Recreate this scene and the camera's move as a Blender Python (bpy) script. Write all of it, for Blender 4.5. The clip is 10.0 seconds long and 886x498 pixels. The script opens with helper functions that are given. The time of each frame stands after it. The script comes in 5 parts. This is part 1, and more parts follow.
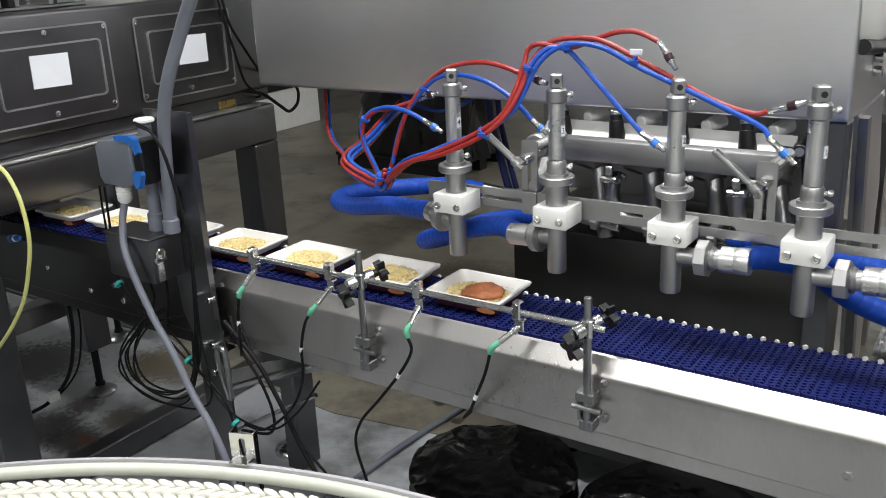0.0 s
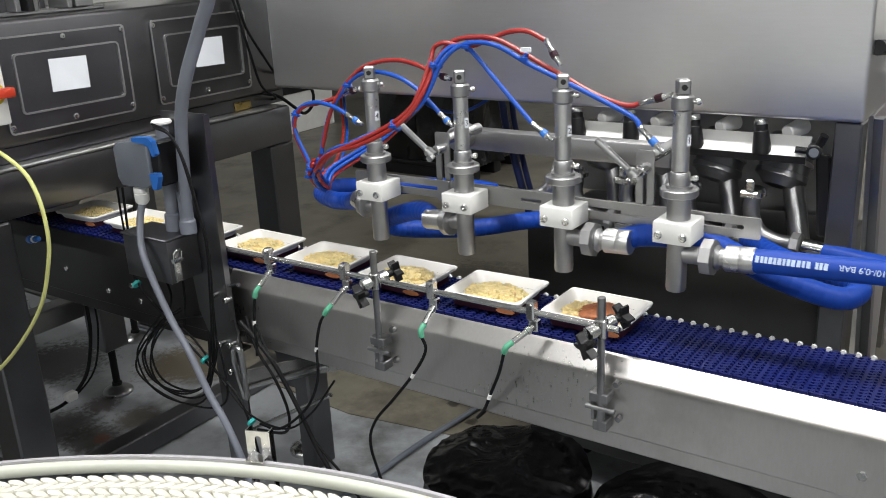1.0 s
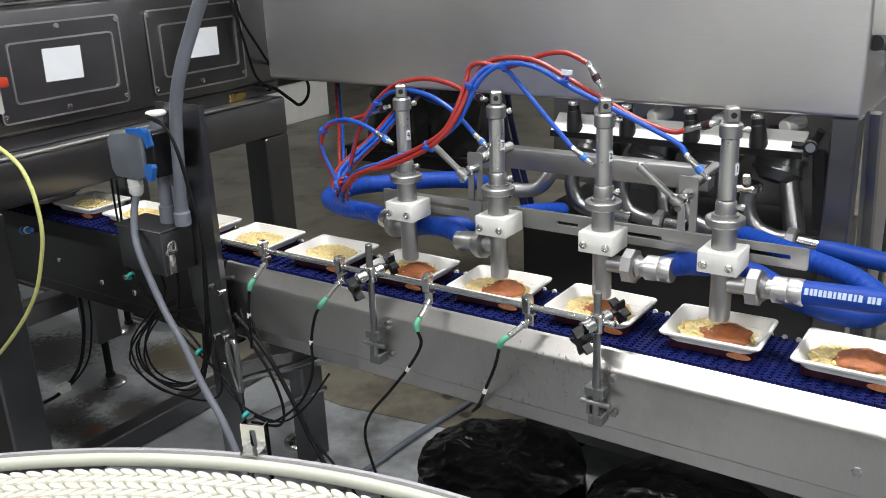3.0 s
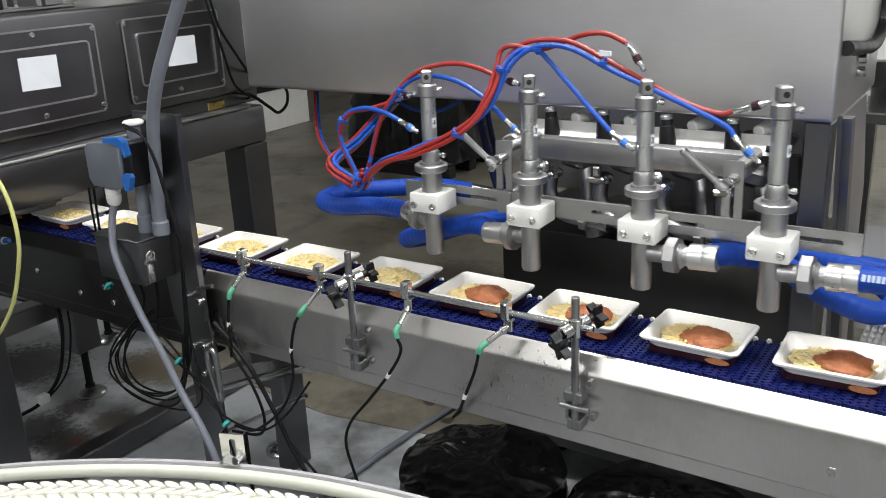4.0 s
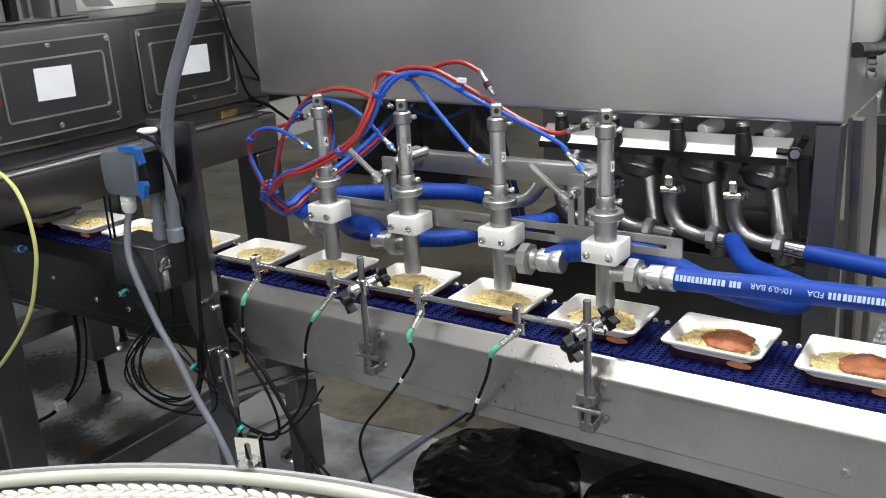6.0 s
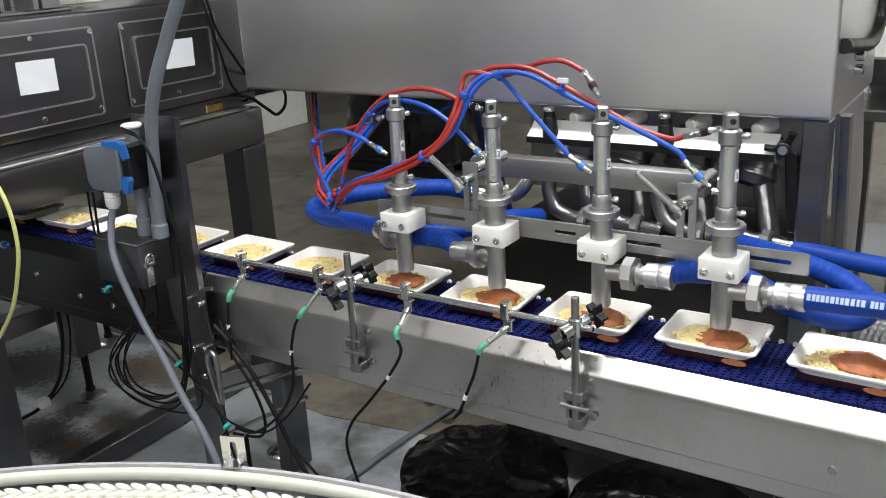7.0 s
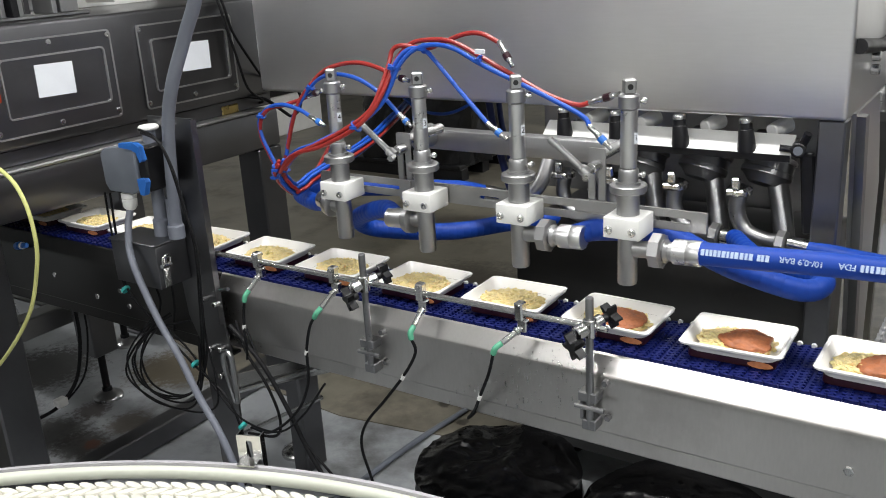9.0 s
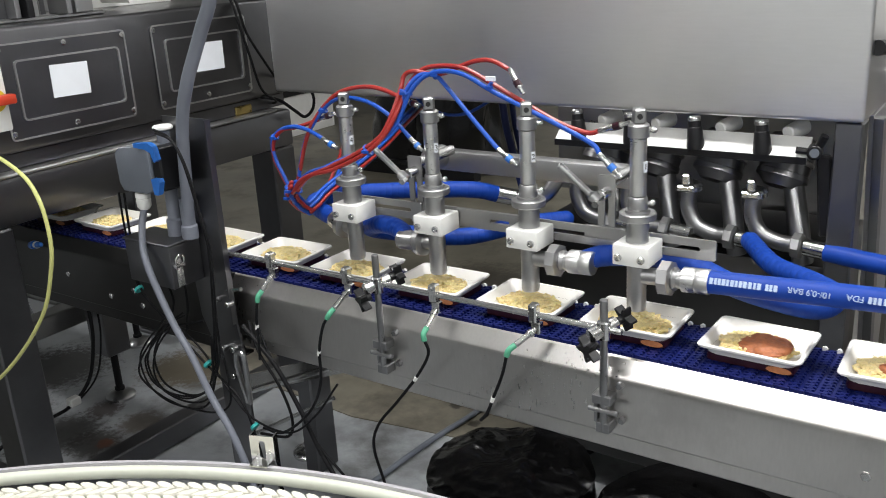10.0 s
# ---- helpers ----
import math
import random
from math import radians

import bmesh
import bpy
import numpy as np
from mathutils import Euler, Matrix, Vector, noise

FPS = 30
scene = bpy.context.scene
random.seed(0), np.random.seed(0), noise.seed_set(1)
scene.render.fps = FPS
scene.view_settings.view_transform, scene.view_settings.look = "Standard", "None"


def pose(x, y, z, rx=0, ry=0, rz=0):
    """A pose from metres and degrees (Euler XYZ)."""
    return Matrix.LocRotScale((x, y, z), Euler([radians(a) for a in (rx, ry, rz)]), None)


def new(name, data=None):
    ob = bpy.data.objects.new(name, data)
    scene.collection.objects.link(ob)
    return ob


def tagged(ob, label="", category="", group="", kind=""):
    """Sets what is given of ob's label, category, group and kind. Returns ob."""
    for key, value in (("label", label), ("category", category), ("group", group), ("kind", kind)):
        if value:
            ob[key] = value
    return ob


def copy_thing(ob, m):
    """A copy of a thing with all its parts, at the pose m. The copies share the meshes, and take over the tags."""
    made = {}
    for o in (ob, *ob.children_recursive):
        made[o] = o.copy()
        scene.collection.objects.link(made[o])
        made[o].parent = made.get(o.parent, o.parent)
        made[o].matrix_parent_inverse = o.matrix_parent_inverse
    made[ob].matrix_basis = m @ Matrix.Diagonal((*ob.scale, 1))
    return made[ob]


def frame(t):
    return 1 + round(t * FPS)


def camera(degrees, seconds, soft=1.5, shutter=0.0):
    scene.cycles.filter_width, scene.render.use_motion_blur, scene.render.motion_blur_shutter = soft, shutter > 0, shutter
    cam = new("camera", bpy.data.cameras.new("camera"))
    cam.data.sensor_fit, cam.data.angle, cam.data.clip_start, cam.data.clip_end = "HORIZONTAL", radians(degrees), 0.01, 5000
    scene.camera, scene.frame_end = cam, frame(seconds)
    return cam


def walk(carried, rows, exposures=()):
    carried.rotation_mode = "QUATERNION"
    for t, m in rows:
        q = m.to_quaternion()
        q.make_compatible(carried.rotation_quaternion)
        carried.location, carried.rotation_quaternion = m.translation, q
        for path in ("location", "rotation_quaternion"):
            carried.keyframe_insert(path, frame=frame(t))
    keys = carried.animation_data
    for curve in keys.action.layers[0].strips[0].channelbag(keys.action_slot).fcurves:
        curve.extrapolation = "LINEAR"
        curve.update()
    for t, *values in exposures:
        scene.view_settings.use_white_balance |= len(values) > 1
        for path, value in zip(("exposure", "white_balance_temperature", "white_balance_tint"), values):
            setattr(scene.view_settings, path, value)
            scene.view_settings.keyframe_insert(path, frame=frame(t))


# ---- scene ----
# camera: seconds, x, y, z, yaw, pitch, roll about the view
cam = camera(52.5, 10.0, soft=0.95, shutter=0.25)
ROWS = [
    (0.0, -0.012, 0.013, 1.644, 34.41, -18.87, -2.65),
    (0.5, -0.006, 0.003, 1.645, 34.44, -18.69, -2.63),
    (1.0, -0.006, 0.003, 1.643, 35.34, -18.66, -2.91),
    (1.5, -0.005, 0.004, 1.646, 35.46, -18.93, -2.88),
    (2.0, -0.009, 0.006, 1.642, 35.33, -19.16, -2.62),
    (2.5, -0.014, 0.006, 1.643, 35.32, -19.21, -2.52),
    (4.0, -0.003, 0.006, 1.649, 33.77, -18.90, -2.69),
    (4.5, 0.004, 0.001, 1.651, 34.06, -18.49, -3.07),
    (5.0, 0.004, -0.003, 1.652, 34.60, -18.35, -3.41),
    (5.5, 0.007, -0.006, 1.651, 34.71, -18.36, -3.45),
    (7.0, -0.003, 0.006, 1.650, 33.72, -18.88, -3.12),
    (7.5, -0.002, 0.008, 1.651, 33.27, -18.76, -3.09),
    (8.0, 0.003, 0.002, 1.655, 33.39, -18.44, -3.25),
    (8.5, 0.000, -0.002, 1.650, 34.27, -18.38, -3.37),
    (9.0, 0.000, 0.000, 1.650, 34.66, -18.72, -3.40),
    (9.5, -0.003, 0.000, 1.650, 34.97, -18.74, -3.30),
    (10.0, -0.007, 0.001, 1.649, 35.39, -18.61, -3.37),
]
walk(cam, [(t, pose(x, y, z, 90 + pitch, 0, yaw) @ pose(0, 0, 0, 0, 0, roll)) for t, x, y, z, yaw, pitch, roll in ROWS])

# ---- light ----
world = bpy.data.worlds.new("world")
scene.world = world
world.use_nodes = True
world.node_tree.nodes["Background"].inputs[0].default_value = (0.75, 0.82, 0.9, 1)
world.node_tree.nodes["Background"].inputs[1].default_value = 0.02
scene.view_settings.exposure = -0.08
LAMP_W = 64.0
# the pair at y 7.4 is added to brighten the north wall
LAMPS = [(-4.9, 0.2), (-1.5, -2.0), (0.9, -2.0), (3.3, -2.0), (-0.9, 1.3), (1.5, 1.3), (-0.9, 7.4), (2.0, 7.4)]
ROOM_H = 3.6


# ---- materials ----
def material(name, color, rough=0.5, metal=0.0, noise_scale=8.0, vary=0.12, fine=120.0, fine_bump=0.05, stretch=(1, 1, 1), rough_vary=0.1, coat=0.0,
             stain=None, stain_amount=0.0, stain_scale=3.0, per_object=0.0, sub=0.0, wavy=0.0):
    m = bpy.data.materials.new(name)
    m.use_nodes = True
    nt = m.node_tree
    n, l = nt.nodes, nt.links
    b = n["Principled BSDF"]
    tc = n.new("ShaderNodeTexCoord")
    mp = n.new("ShaderNodeMapping")
    mp.inputs["Scale"].default_value = stretch
    l.new(tc.outputs["Object"], mp.inputs["Vector"])
    big = n.new("ShaderNodeTexNoise")
    big.inputs["Scale"].default_value, big.inputs["Detail"].default_value = noise_scale, 5
    l.new(tc.outputs["Object"], big.inputs["Vector"])
    small = n.new("ShaderNodeTexNoise")
    small.inputs["Scale"].default_value, small.inputs["Detail"].default_value = fine, 4
    l.new(mp.outputs["Vector"], small.inputs["Vector"])
    ramp = n.new("ShaderNodeMapRange")
    ramp.inputs["From Min"].default_value, ramp.inputs["From Max"].default_value = 0.3, 0.7
    ramp.inputs["To Min"].default_value, ramp.inputs["To Max"].default_value = 1 - vary, 1 + vary
    l.new(big.outputs["Fac"], ramp.inputs["Value"])
    mul = n.new("ShaderNodeVectorMath")
    mul.operation = "SCALE"
    mul.inputs[0].default_value = color
    l.new(ramp.outputs["Result"], mul.inputs["Scale"])
    out = mul.outputs["Vector"]
    grain = n.new("ShaderNodeMapRange")
    grain.inputs["From Min"].default_value, grain.inputs["From Max"].default_value = 0.3, 0.7
    grain.inputs["To Min"].default_value, grain.inputs["To Max"].default_value = 1 - vary * 0.25, 1 + vary * 0.25
    l.new(small.outputs["Fac"], grain.inputs["Value"])
    mul2 = n.new("ShaderNodeVectorMath")
    mul2.operation = "SCALE"
    l.new(out, mul2.inputs[0])
    l.new(grain.outputs["Result"], mul2.inputs["Scale"])
    out = mul2.outputs["Vector"]
    if per_object:
        oi = n.new("ShaderNodeObjectInfo")
        pr = n.new("ShaderNodeMapRange")
        pr.inputs["To Min"].default_value, pr.inputs["To Max"].default_value = 1 - per_object, 1 + per_object
        l.new(oi.outputs["Random"], pr.inputs["Value"])
        mul3 = n.new("ShaderNodeVectorMath")
        mul3.operation = "SCALE"
        l.new(out, mul3.inputs[0])
        l.new(pr.outputs["Result"], mul3.inputs["Scale"])
        out = mul3.outputs["Vector"]
    if stain:
        st = n.new("ShaderNodeTexNoise")
        st.inputs["Scale"].default_value, st.inputs["Detail"].default_value, st.inputs["Roughness"].default_value = stain_scale, 8, 0.65
        l.new(tc.outputs["Object"], st.inputs["Vector"])
        sr = n.new("ShaderNodeMapRange")
        sr.inputs["From Min"].default_value, sr.inputs["From Max"].default_value = 0.5, 0.68
        sr.inputs["To Max"].default_value = stain_amount
        l.new(st.outputs["Fac"], sr.inputs["Value"])
        mx = n.new("ShaderNodeMix")
        mx.data_type = "RGBA"
        l.new(sr.outputs["Result"], mx.inputs["Factor"])
        l.new(out, mx.inputs["A"])
        mx.inputs["B"].default_value = (*stain, 1)
        out = mx.outputs["Result"]
    l.new(out, b.inputs["Base Color"])
    rr = n.new("ShaderNodeMapRange")
    rr.inputs["From Min"].default_value, rr.inputs["From Max"].default_value = 0.3, 0.7
    rr.inputs["To Min"].default_value, rr.inputs["To Max"].default_value = max(0.02, rough - rough_vary), rough + rough_vary
    both = n.new("ShaderNodeMath")
    both.operation = "MULTIPLY_ADD"
    both.inputs[1].default_value = 0.45
    half = n.new("ShaderNodeMath")
    half.operation = "MULTIPLY"
    half.inputs[1].default_value = 0.55
    l.new(big.outputs["Fac"], half.inputs[0])
    l.new(small.outputs["Fac"], both.inputs[0])
    l.new(half.outputs["Value"], both.inputs[2])
    l.new(both.outputs["Value"], rr.inputs["Value"])
    l.new(rr.outputs["Result"], b.inputs["Roughness"])
    b.inputs["Metallic"].default_value = metal
    b.inputs["Coat Weight"].default_value = coat
    if sub:
        b.inputs["Subsurface Weight"].default_value = sub
        b.inputs["Subsurface Radius"].default_value = (0.01, 0.006, 0.003)
        b.inputs["Subsurface Scale"].default_value = 0.5
    if fine_bump:
        bp = n.new("ShaderNodeBump")
        bp.inputs["Strength"].default_value, bp.inputs["Distance"].default_value = fine_bump, 0.002
        l.new(small.outputs["Fac"], bp.inputs["Height"])
        l.new(bp.outputs["Normal"], b.inputs["Normal"])
    elif wavy:
        wv = n.new("ShaderNodeTexNoise")
        wv.inputs["Scale"].default_value, wv.inputs["Detail"].default_value = 4.0, 2
        l.new(tc.outputs["Object"], wv.inputs["Vector"])
        bp = n.new("ShaderNodeBump")
        bp.inputs["Strength"].default_value, bp.inputs["Distance"].default_value = wavy, 0.02
        l.new(wv.outputs["Fac"], bp.inputs["Height"])
        l.new(bp.outputs["Normal"], b.inputs["Normal"])
    return m


def glow(name, color, strength):
    m = bpy.data.materials.new(name)
    m.use_nodes = True
    b = m.node_tree.nodes["Principled BSDF"]
    b.inputs["Base Color"].default_value = (*color, 1)
    b.inputs["Emission Color"].default_value, b.inputs["Emission Strength"].default_value = (*color, 1), strength
    return m


STEEL = material("brushed_steel", (0.43, 0.43, 0.43), 0.30, 1.0, 5, 0.08, 14.0, 0.0, (1, 1, 2), 0.04)
STEEL_X = material("brushed_steel_long", (0.56, 0.546, 0.525), 0.33, 1.0, 1.6, 0.12, 210.0, 0.0, (1.0, 1, 0.22), 0.09, stain=(0.37, 0.355, 0.335), stain_amount=0.6, stain_scale=3.5, wavy=0.05)
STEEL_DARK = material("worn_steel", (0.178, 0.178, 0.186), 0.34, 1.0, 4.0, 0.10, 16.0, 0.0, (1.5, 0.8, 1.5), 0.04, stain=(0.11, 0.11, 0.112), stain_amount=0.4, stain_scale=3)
STEEL_HOOD = material("satin_steel", (0.77, 0.765, 0.765), 0.36, 1.0, 1.4, 0.07, 160.0, 0.0, (0.1, 1, 1), 0.05, stain=(0.66, 0.66, 0.66), stain_amount=0.3, stain_scale=1.8)
# paler steel paints in the light that edges and the ledge catch
BEAD = material("lit_edge_steel", (0.55, 0.55, 0.55), 0.40, 1.0, 12, 0.1, 60, 0.0)
RAIL_GREY = material("grey_rail_strip", (0.42, 0.41, 0.43), 0.4, 0, 9, 0.05, 100, 0.02)
# steel with the shade it reflects put into its base colour
SHADED_PANEL = material("shaded_steel_panel", (0.078, 0.077, 0.075), 0.35, 1.0, 4.0, 0.12, 16.0, 0.0, (1, 1, 2), 0.04, stain=(0.07, 0.068, 0.066), stain_amount=0.4, stain_scale=3)
GLOSS_STEEL = material("dark_polished_steel", (0.30, 0.30, 0.305), 0.36, 1.0, 14, 0.12, 120, 0.0)
SATIN = material("satin_aluminium", (0.60, 0.60, 0.595), 0.33, 1.0, 20, 0.05, 200, 0.0)
CHROME = material("polished_steel", (0.62, 0.62, 0.61), 0.19, 1.0, 20, 0.05, 200, 0.02, (1, 1, 1), 0.05)
CAST = material("matt_steel", (0.41, 0.41, 0.41), 0.40, 1.0, 12, 0.08, 220, 0.05, (1, 1, 1), 0.06)
WHITE_PLASTIC = material("white_plastic", (0.80, 0.80, 0.77), 0.38, 0, 14, 0.04, 160, 0.02)
CREAM_PLASTIC = material("cream_plastic", (0.70, 0.685, 0.60), 0.42, 0, 9, 0.05, 120, 0.03, per_object=0.04)
RAIL_PLASTIC = material("rail_plastic", (0.62, 0.64, 0.55), 0.36, 0, 5, 0.05, 90, 0.02)
BELT_BLUE = material("blue_belt_plastic", (0.006, 0.011, 0.090), 0.38, 0, 20, 0.15, 140, 0.05, per_object=0.12)
HOSE_BLUE = material("blue_rubber_hose", (0.004, 0.044, 0.30), 0.52, 0, 16, 0.08, 150, 0.04)
TUBE_BLUE = material("blue_air_tube", (0.008, 0.07, 0.40), 0.36, 0, 16, 0.06, 150, 0.02)
STRAP_BLUE = material("dark_blue_hose", (0.004, 0.014, 0.10), 0.5, 0, 16, 0.1, 150, 0.04)
TUBE_RED = material("red_air_tube", (0.30, 0.020, 0.016), 0.36, 0, 16, 0.06, 150, 0.02)
BLACK = material("black_rubber", (0.005, 0.005, 0.006), 0.55, 0, 18, 0.2, 150, 0.05)
DARK_PLASTIC = material("dark_plastic", (0.008, 0.008, 0.009), 0.38, 0, 18, 0.2, 150, 0.05)
BAG = material("black_bin_liner", (0.004, 0.004, 0.0045), 0.22, 0, 10, 0.3, 70, 0.25, (1, 1, 1), 0.04)
for m, level in ((HOSE_BLUE, 0.3), (BAG, 0.45), (BELT_BLUE, 0.3), (BLACK, 0.22), (DARK_PLASTIC, 0.32)):
    m.node_tree.nodes["Principled BSDF"].inputs["Specular IOR Level"].default_value = level
GREY_PLASTIC = material("grey_plastic", (0.13, 0.145, 0.17), 0.45, 0, 18, 0.06, 180, 0.05)
GREY_HOSE = material("grey_conduit", (0.175, 0.188, 0.225), 0.42, 0, 12, 0.06, 120, 0.04)
BLUE_CLIP = material("blue_latch_plastic", (0.02, 0.14, 0.50), 0.38, 0, 18, 0.05, 150, 0.03)
GREEN = material("green_connector", (0.09, 0.36, 0.22), 0.45, 0, 18, 0.06, 150, 0.03)
TEAL = material("teal_cable_tie", (0.03, 0.38, 0.36), 0.4, 0, 18, 0.05, 150, 0.02)
YELLOW = material("yellow_cable", (0.60, 0.61, 0.22), 0.45, 0, 18, 0.06, 150, 0.02)
BRASS = material("brass", (0.55, 0.42, 0.16), 0.3, 1, 18, 0.1, 150, 0.03)
PAPER = material("white_paper", (0.76, 0.79, 0.83), 0.6, 0, 10, 0.03, 200, 0.02)
INK = material("black_ink", (0.01, 0.01, 0.01), 0.5, 0, 10, 0.05, 100, 0)
FADED_WHITE = material("white_print", (0.40, 0.50, 0.66), 0.5, 0, 30, 0.15, 200, 0)
TRAY_WHITE = material("white_card_tray", (0.80, 0.79, 0.76), 0.42, 0, 20, 0.03, 200, 0.02)
SLEEVE_MAROON = material("maroon_printed_card", (0.024, 0.004, 0.009), 0.35, 0, 30, 0.25, 200, 0.02)
SLEEVE_PICTURE = material("orange_printed_card", (0.48, 0.19, 0.08), 0.4, 0, 45, 0.3, 200, 0.02)
PASTA = material("cooked_pasta", (0.79, 0.64, 0.31), 0.38, 0, 30, 0.12, 160, 0.06, sub=0.15)
SAUCE = material("tomato_sauce", (0.36, 0.118, 0.042), 0.48, 0, 60, 0.3, 240, 0.5, stain=(0.38, 0.125, 0.045), stain_amount=0.5, stain_scale=70)
WALL = material("white_wall_panel", (0.52, 0.535, 0.54), 0.5, 0, 1.2, 0.05, 40, 0.03, stain=(0.4, 0.4, 0.38), stain_amount=0.3, stain_scale=2)
CEILING = material("ceiling_panel", (0.66, 0.67, 0.66), 0.6, 0, 1.0, 0.04, 30, 0.02)
BARE_FLOOR = material("bare_concrete", (0.175, 0.161, 0.126), 0.40, 0, 3.0, 0.35, 24, 0.04, (1, 1, 1), 0.08, stain=(0.06, 0.050, 0.039), stain_amount=0.85, stain_scale=3.4)
FLOOR = material("concrete_floor", (0.315, 0.332, 0.345), 0.36, 0, 2.4, 0.22, 30, 0.02, (1, 1, 1), 0.07, stain=(0.045, 0.040, 0.034), stain_amount=0.7, stain_scale=3.4)


FZ = 0.12


def add_spots(m, spots, ragged=0.5, grain=42.0):
    """Ragged patches of (x, y, radius, colour, cover) on a floor."""
    n, l = m.node_tree.nodes, m.node_tree.links
    b = n["Principled BSDF"]
    out = b.inputs["Base Color"].links[0].from_socket
    tc = n.new("ShaderNodeTexCoord")
    ns = n.new("ShaderNodeTexNoise")
    ns.inputs["Scale"].default_value, ns.inputs["Detail"].default_value, ns.inputs["Roughness"].default_value = grain, 6, 0.7
    l.new(tc.outputs["Object"], ns.inputs["Vector"])
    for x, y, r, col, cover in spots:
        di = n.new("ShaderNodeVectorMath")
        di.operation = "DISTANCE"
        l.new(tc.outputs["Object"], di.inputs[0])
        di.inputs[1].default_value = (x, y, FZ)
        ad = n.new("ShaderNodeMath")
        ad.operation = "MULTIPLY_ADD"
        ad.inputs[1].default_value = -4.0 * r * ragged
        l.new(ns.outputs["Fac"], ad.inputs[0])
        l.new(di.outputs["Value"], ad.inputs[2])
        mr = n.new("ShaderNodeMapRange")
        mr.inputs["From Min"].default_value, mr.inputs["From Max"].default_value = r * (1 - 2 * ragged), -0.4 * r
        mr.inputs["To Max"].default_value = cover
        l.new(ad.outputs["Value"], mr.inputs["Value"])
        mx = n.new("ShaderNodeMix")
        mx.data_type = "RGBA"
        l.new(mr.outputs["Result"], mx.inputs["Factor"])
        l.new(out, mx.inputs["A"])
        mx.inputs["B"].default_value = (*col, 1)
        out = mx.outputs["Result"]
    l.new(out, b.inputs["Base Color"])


# stains; the last, widest one is added out of view to darken panel reflections
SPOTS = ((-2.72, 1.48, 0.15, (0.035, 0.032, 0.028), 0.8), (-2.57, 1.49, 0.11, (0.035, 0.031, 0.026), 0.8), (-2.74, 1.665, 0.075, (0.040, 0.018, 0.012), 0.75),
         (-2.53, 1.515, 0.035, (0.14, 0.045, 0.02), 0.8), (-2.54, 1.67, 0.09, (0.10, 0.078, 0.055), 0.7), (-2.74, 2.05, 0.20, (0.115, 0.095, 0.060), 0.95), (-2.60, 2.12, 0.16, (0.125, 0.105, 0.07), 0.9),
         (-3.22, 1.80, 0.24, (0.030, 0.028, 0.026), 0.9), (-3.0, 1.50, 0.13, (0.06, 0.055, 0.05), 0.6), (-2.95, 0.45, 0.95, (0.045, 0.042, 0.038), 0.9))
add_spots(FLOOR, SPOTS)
add_spots(BARE_FLOOR, ((-1.95, 2.62, 0.30, (0.055, 0.044, 0.032), 0.85), (-1.45, 2.75, 0.16, (0.06, 0.048, 0.035), 0.8), (-1.62, 2.30, 0.03, (0.03, 0.026, 0.02), 0.9), (-1.5, 2.22, 0.025, (0.03, 0.026, 0.02), 0.9), (-2.2, 3.3, 0.35, (0.06, 0.05, 0.037), 0.7)))
RED_KNOB = material("red_switch", (0.55, 0.05, 0.02), 0.35, 0, 18, 0.05, 150, 0.02)
YELLOW_PLATE = material("yellow_switch_plate", (0.7, 0.55, 0.03), 0.4, 0, 18, 0.05, 150, 0.02)
LAMP_GLOW = glow("lamp_diffuser", (1.0, 0.98, 0.94), 6.0)


# ---- mesh helpers ----
def B():
    return bmesh.new()


def part(name, bm, mat, parent=None, label="", smooth=True, sharp=35):
    me = bpy.data.meshes.new(name)
    bmesh.ops.recalc_face_normals(bm, faces=bm.faces)
    bm.to_mesh(me)
    bm.free()
    me.materials.append(mat)
    if smooth:
        me.shade_smooth()
        me.set_sharp_from_angle(angle=radians(sharp))
    ob = new(name, me)
    if parent:
        ob.parent = parent
    if label:
        ob["label"] = label
    return ob


def thing(name, label, category, group="", kind="", at=(0, 0, 0)):
    ob = new(name)
    ob.location = at
    ob.empty_display_size = 0.05
    return tagged(ob, label, category, group, kind)


def box(bm, x0, x1, y0, y1, z0, z1, bevel=0.0, m=None, seg=1):
    made = bmesh.ops.create_cube(bm, size=1)["verts"]
    for v in made:
        v.co = Vector(((x0 + x1) / 2 + v.co.x * (x1 - x0), (y0 + y1) / 2 + v.co.y * (y1 - y0), (z0 + z1) / 2 + v.co.z * (z1 - z0)))
    if bevel:
        edges = list({e for v in made for e in v.link_edges})
        made = list({v for f in bmesh.ops.bevel(bm, geom=edges, offset=bevel, segments=seg, affect="EDGES", profile=0.5)["faces"] for v in f.verts} | {v for v in made if v.is_valid})
    if m is not None:
        for v in made:
            v.co = m @ v.co
    return bm


def frame_of(d):
    d = Vector(d).normalized()
    up = Vector((0, 0, 1)) if abs(d.z) < 0.9 else Vector((1, 0, 0))
    a = d.cross(up).normalized()
    return d, a, a.cross(d).normalized()


def lathe(bm, p0, p1, profile, seg=20):
    """Rings of (distance from p0 along p0-p1, radius), closed at both ends."""
    p0, p1 = Vector(p0), Vector(p1)
    d, a, b = frame_of(p1 - p0)
    rings = []
    for s, r in profile:
        rings.append([bm.verts.new(p0 + d * s + (a * math.cos(k * 2 * math.pi / seg) + b * math.sin(k * 2 * math.pi / seg)) * r) for k in range(seg)])
    for q, w in zip(rings, rings[1:]):
        for k in range(seg):
            bm.faces.new((q[k], q[(k + 1) % seg], w[(k + 1) % seg], w[k]))
    bm.faces.new(rings[0])
    bm.faces.new(rings[-1])
    return bm


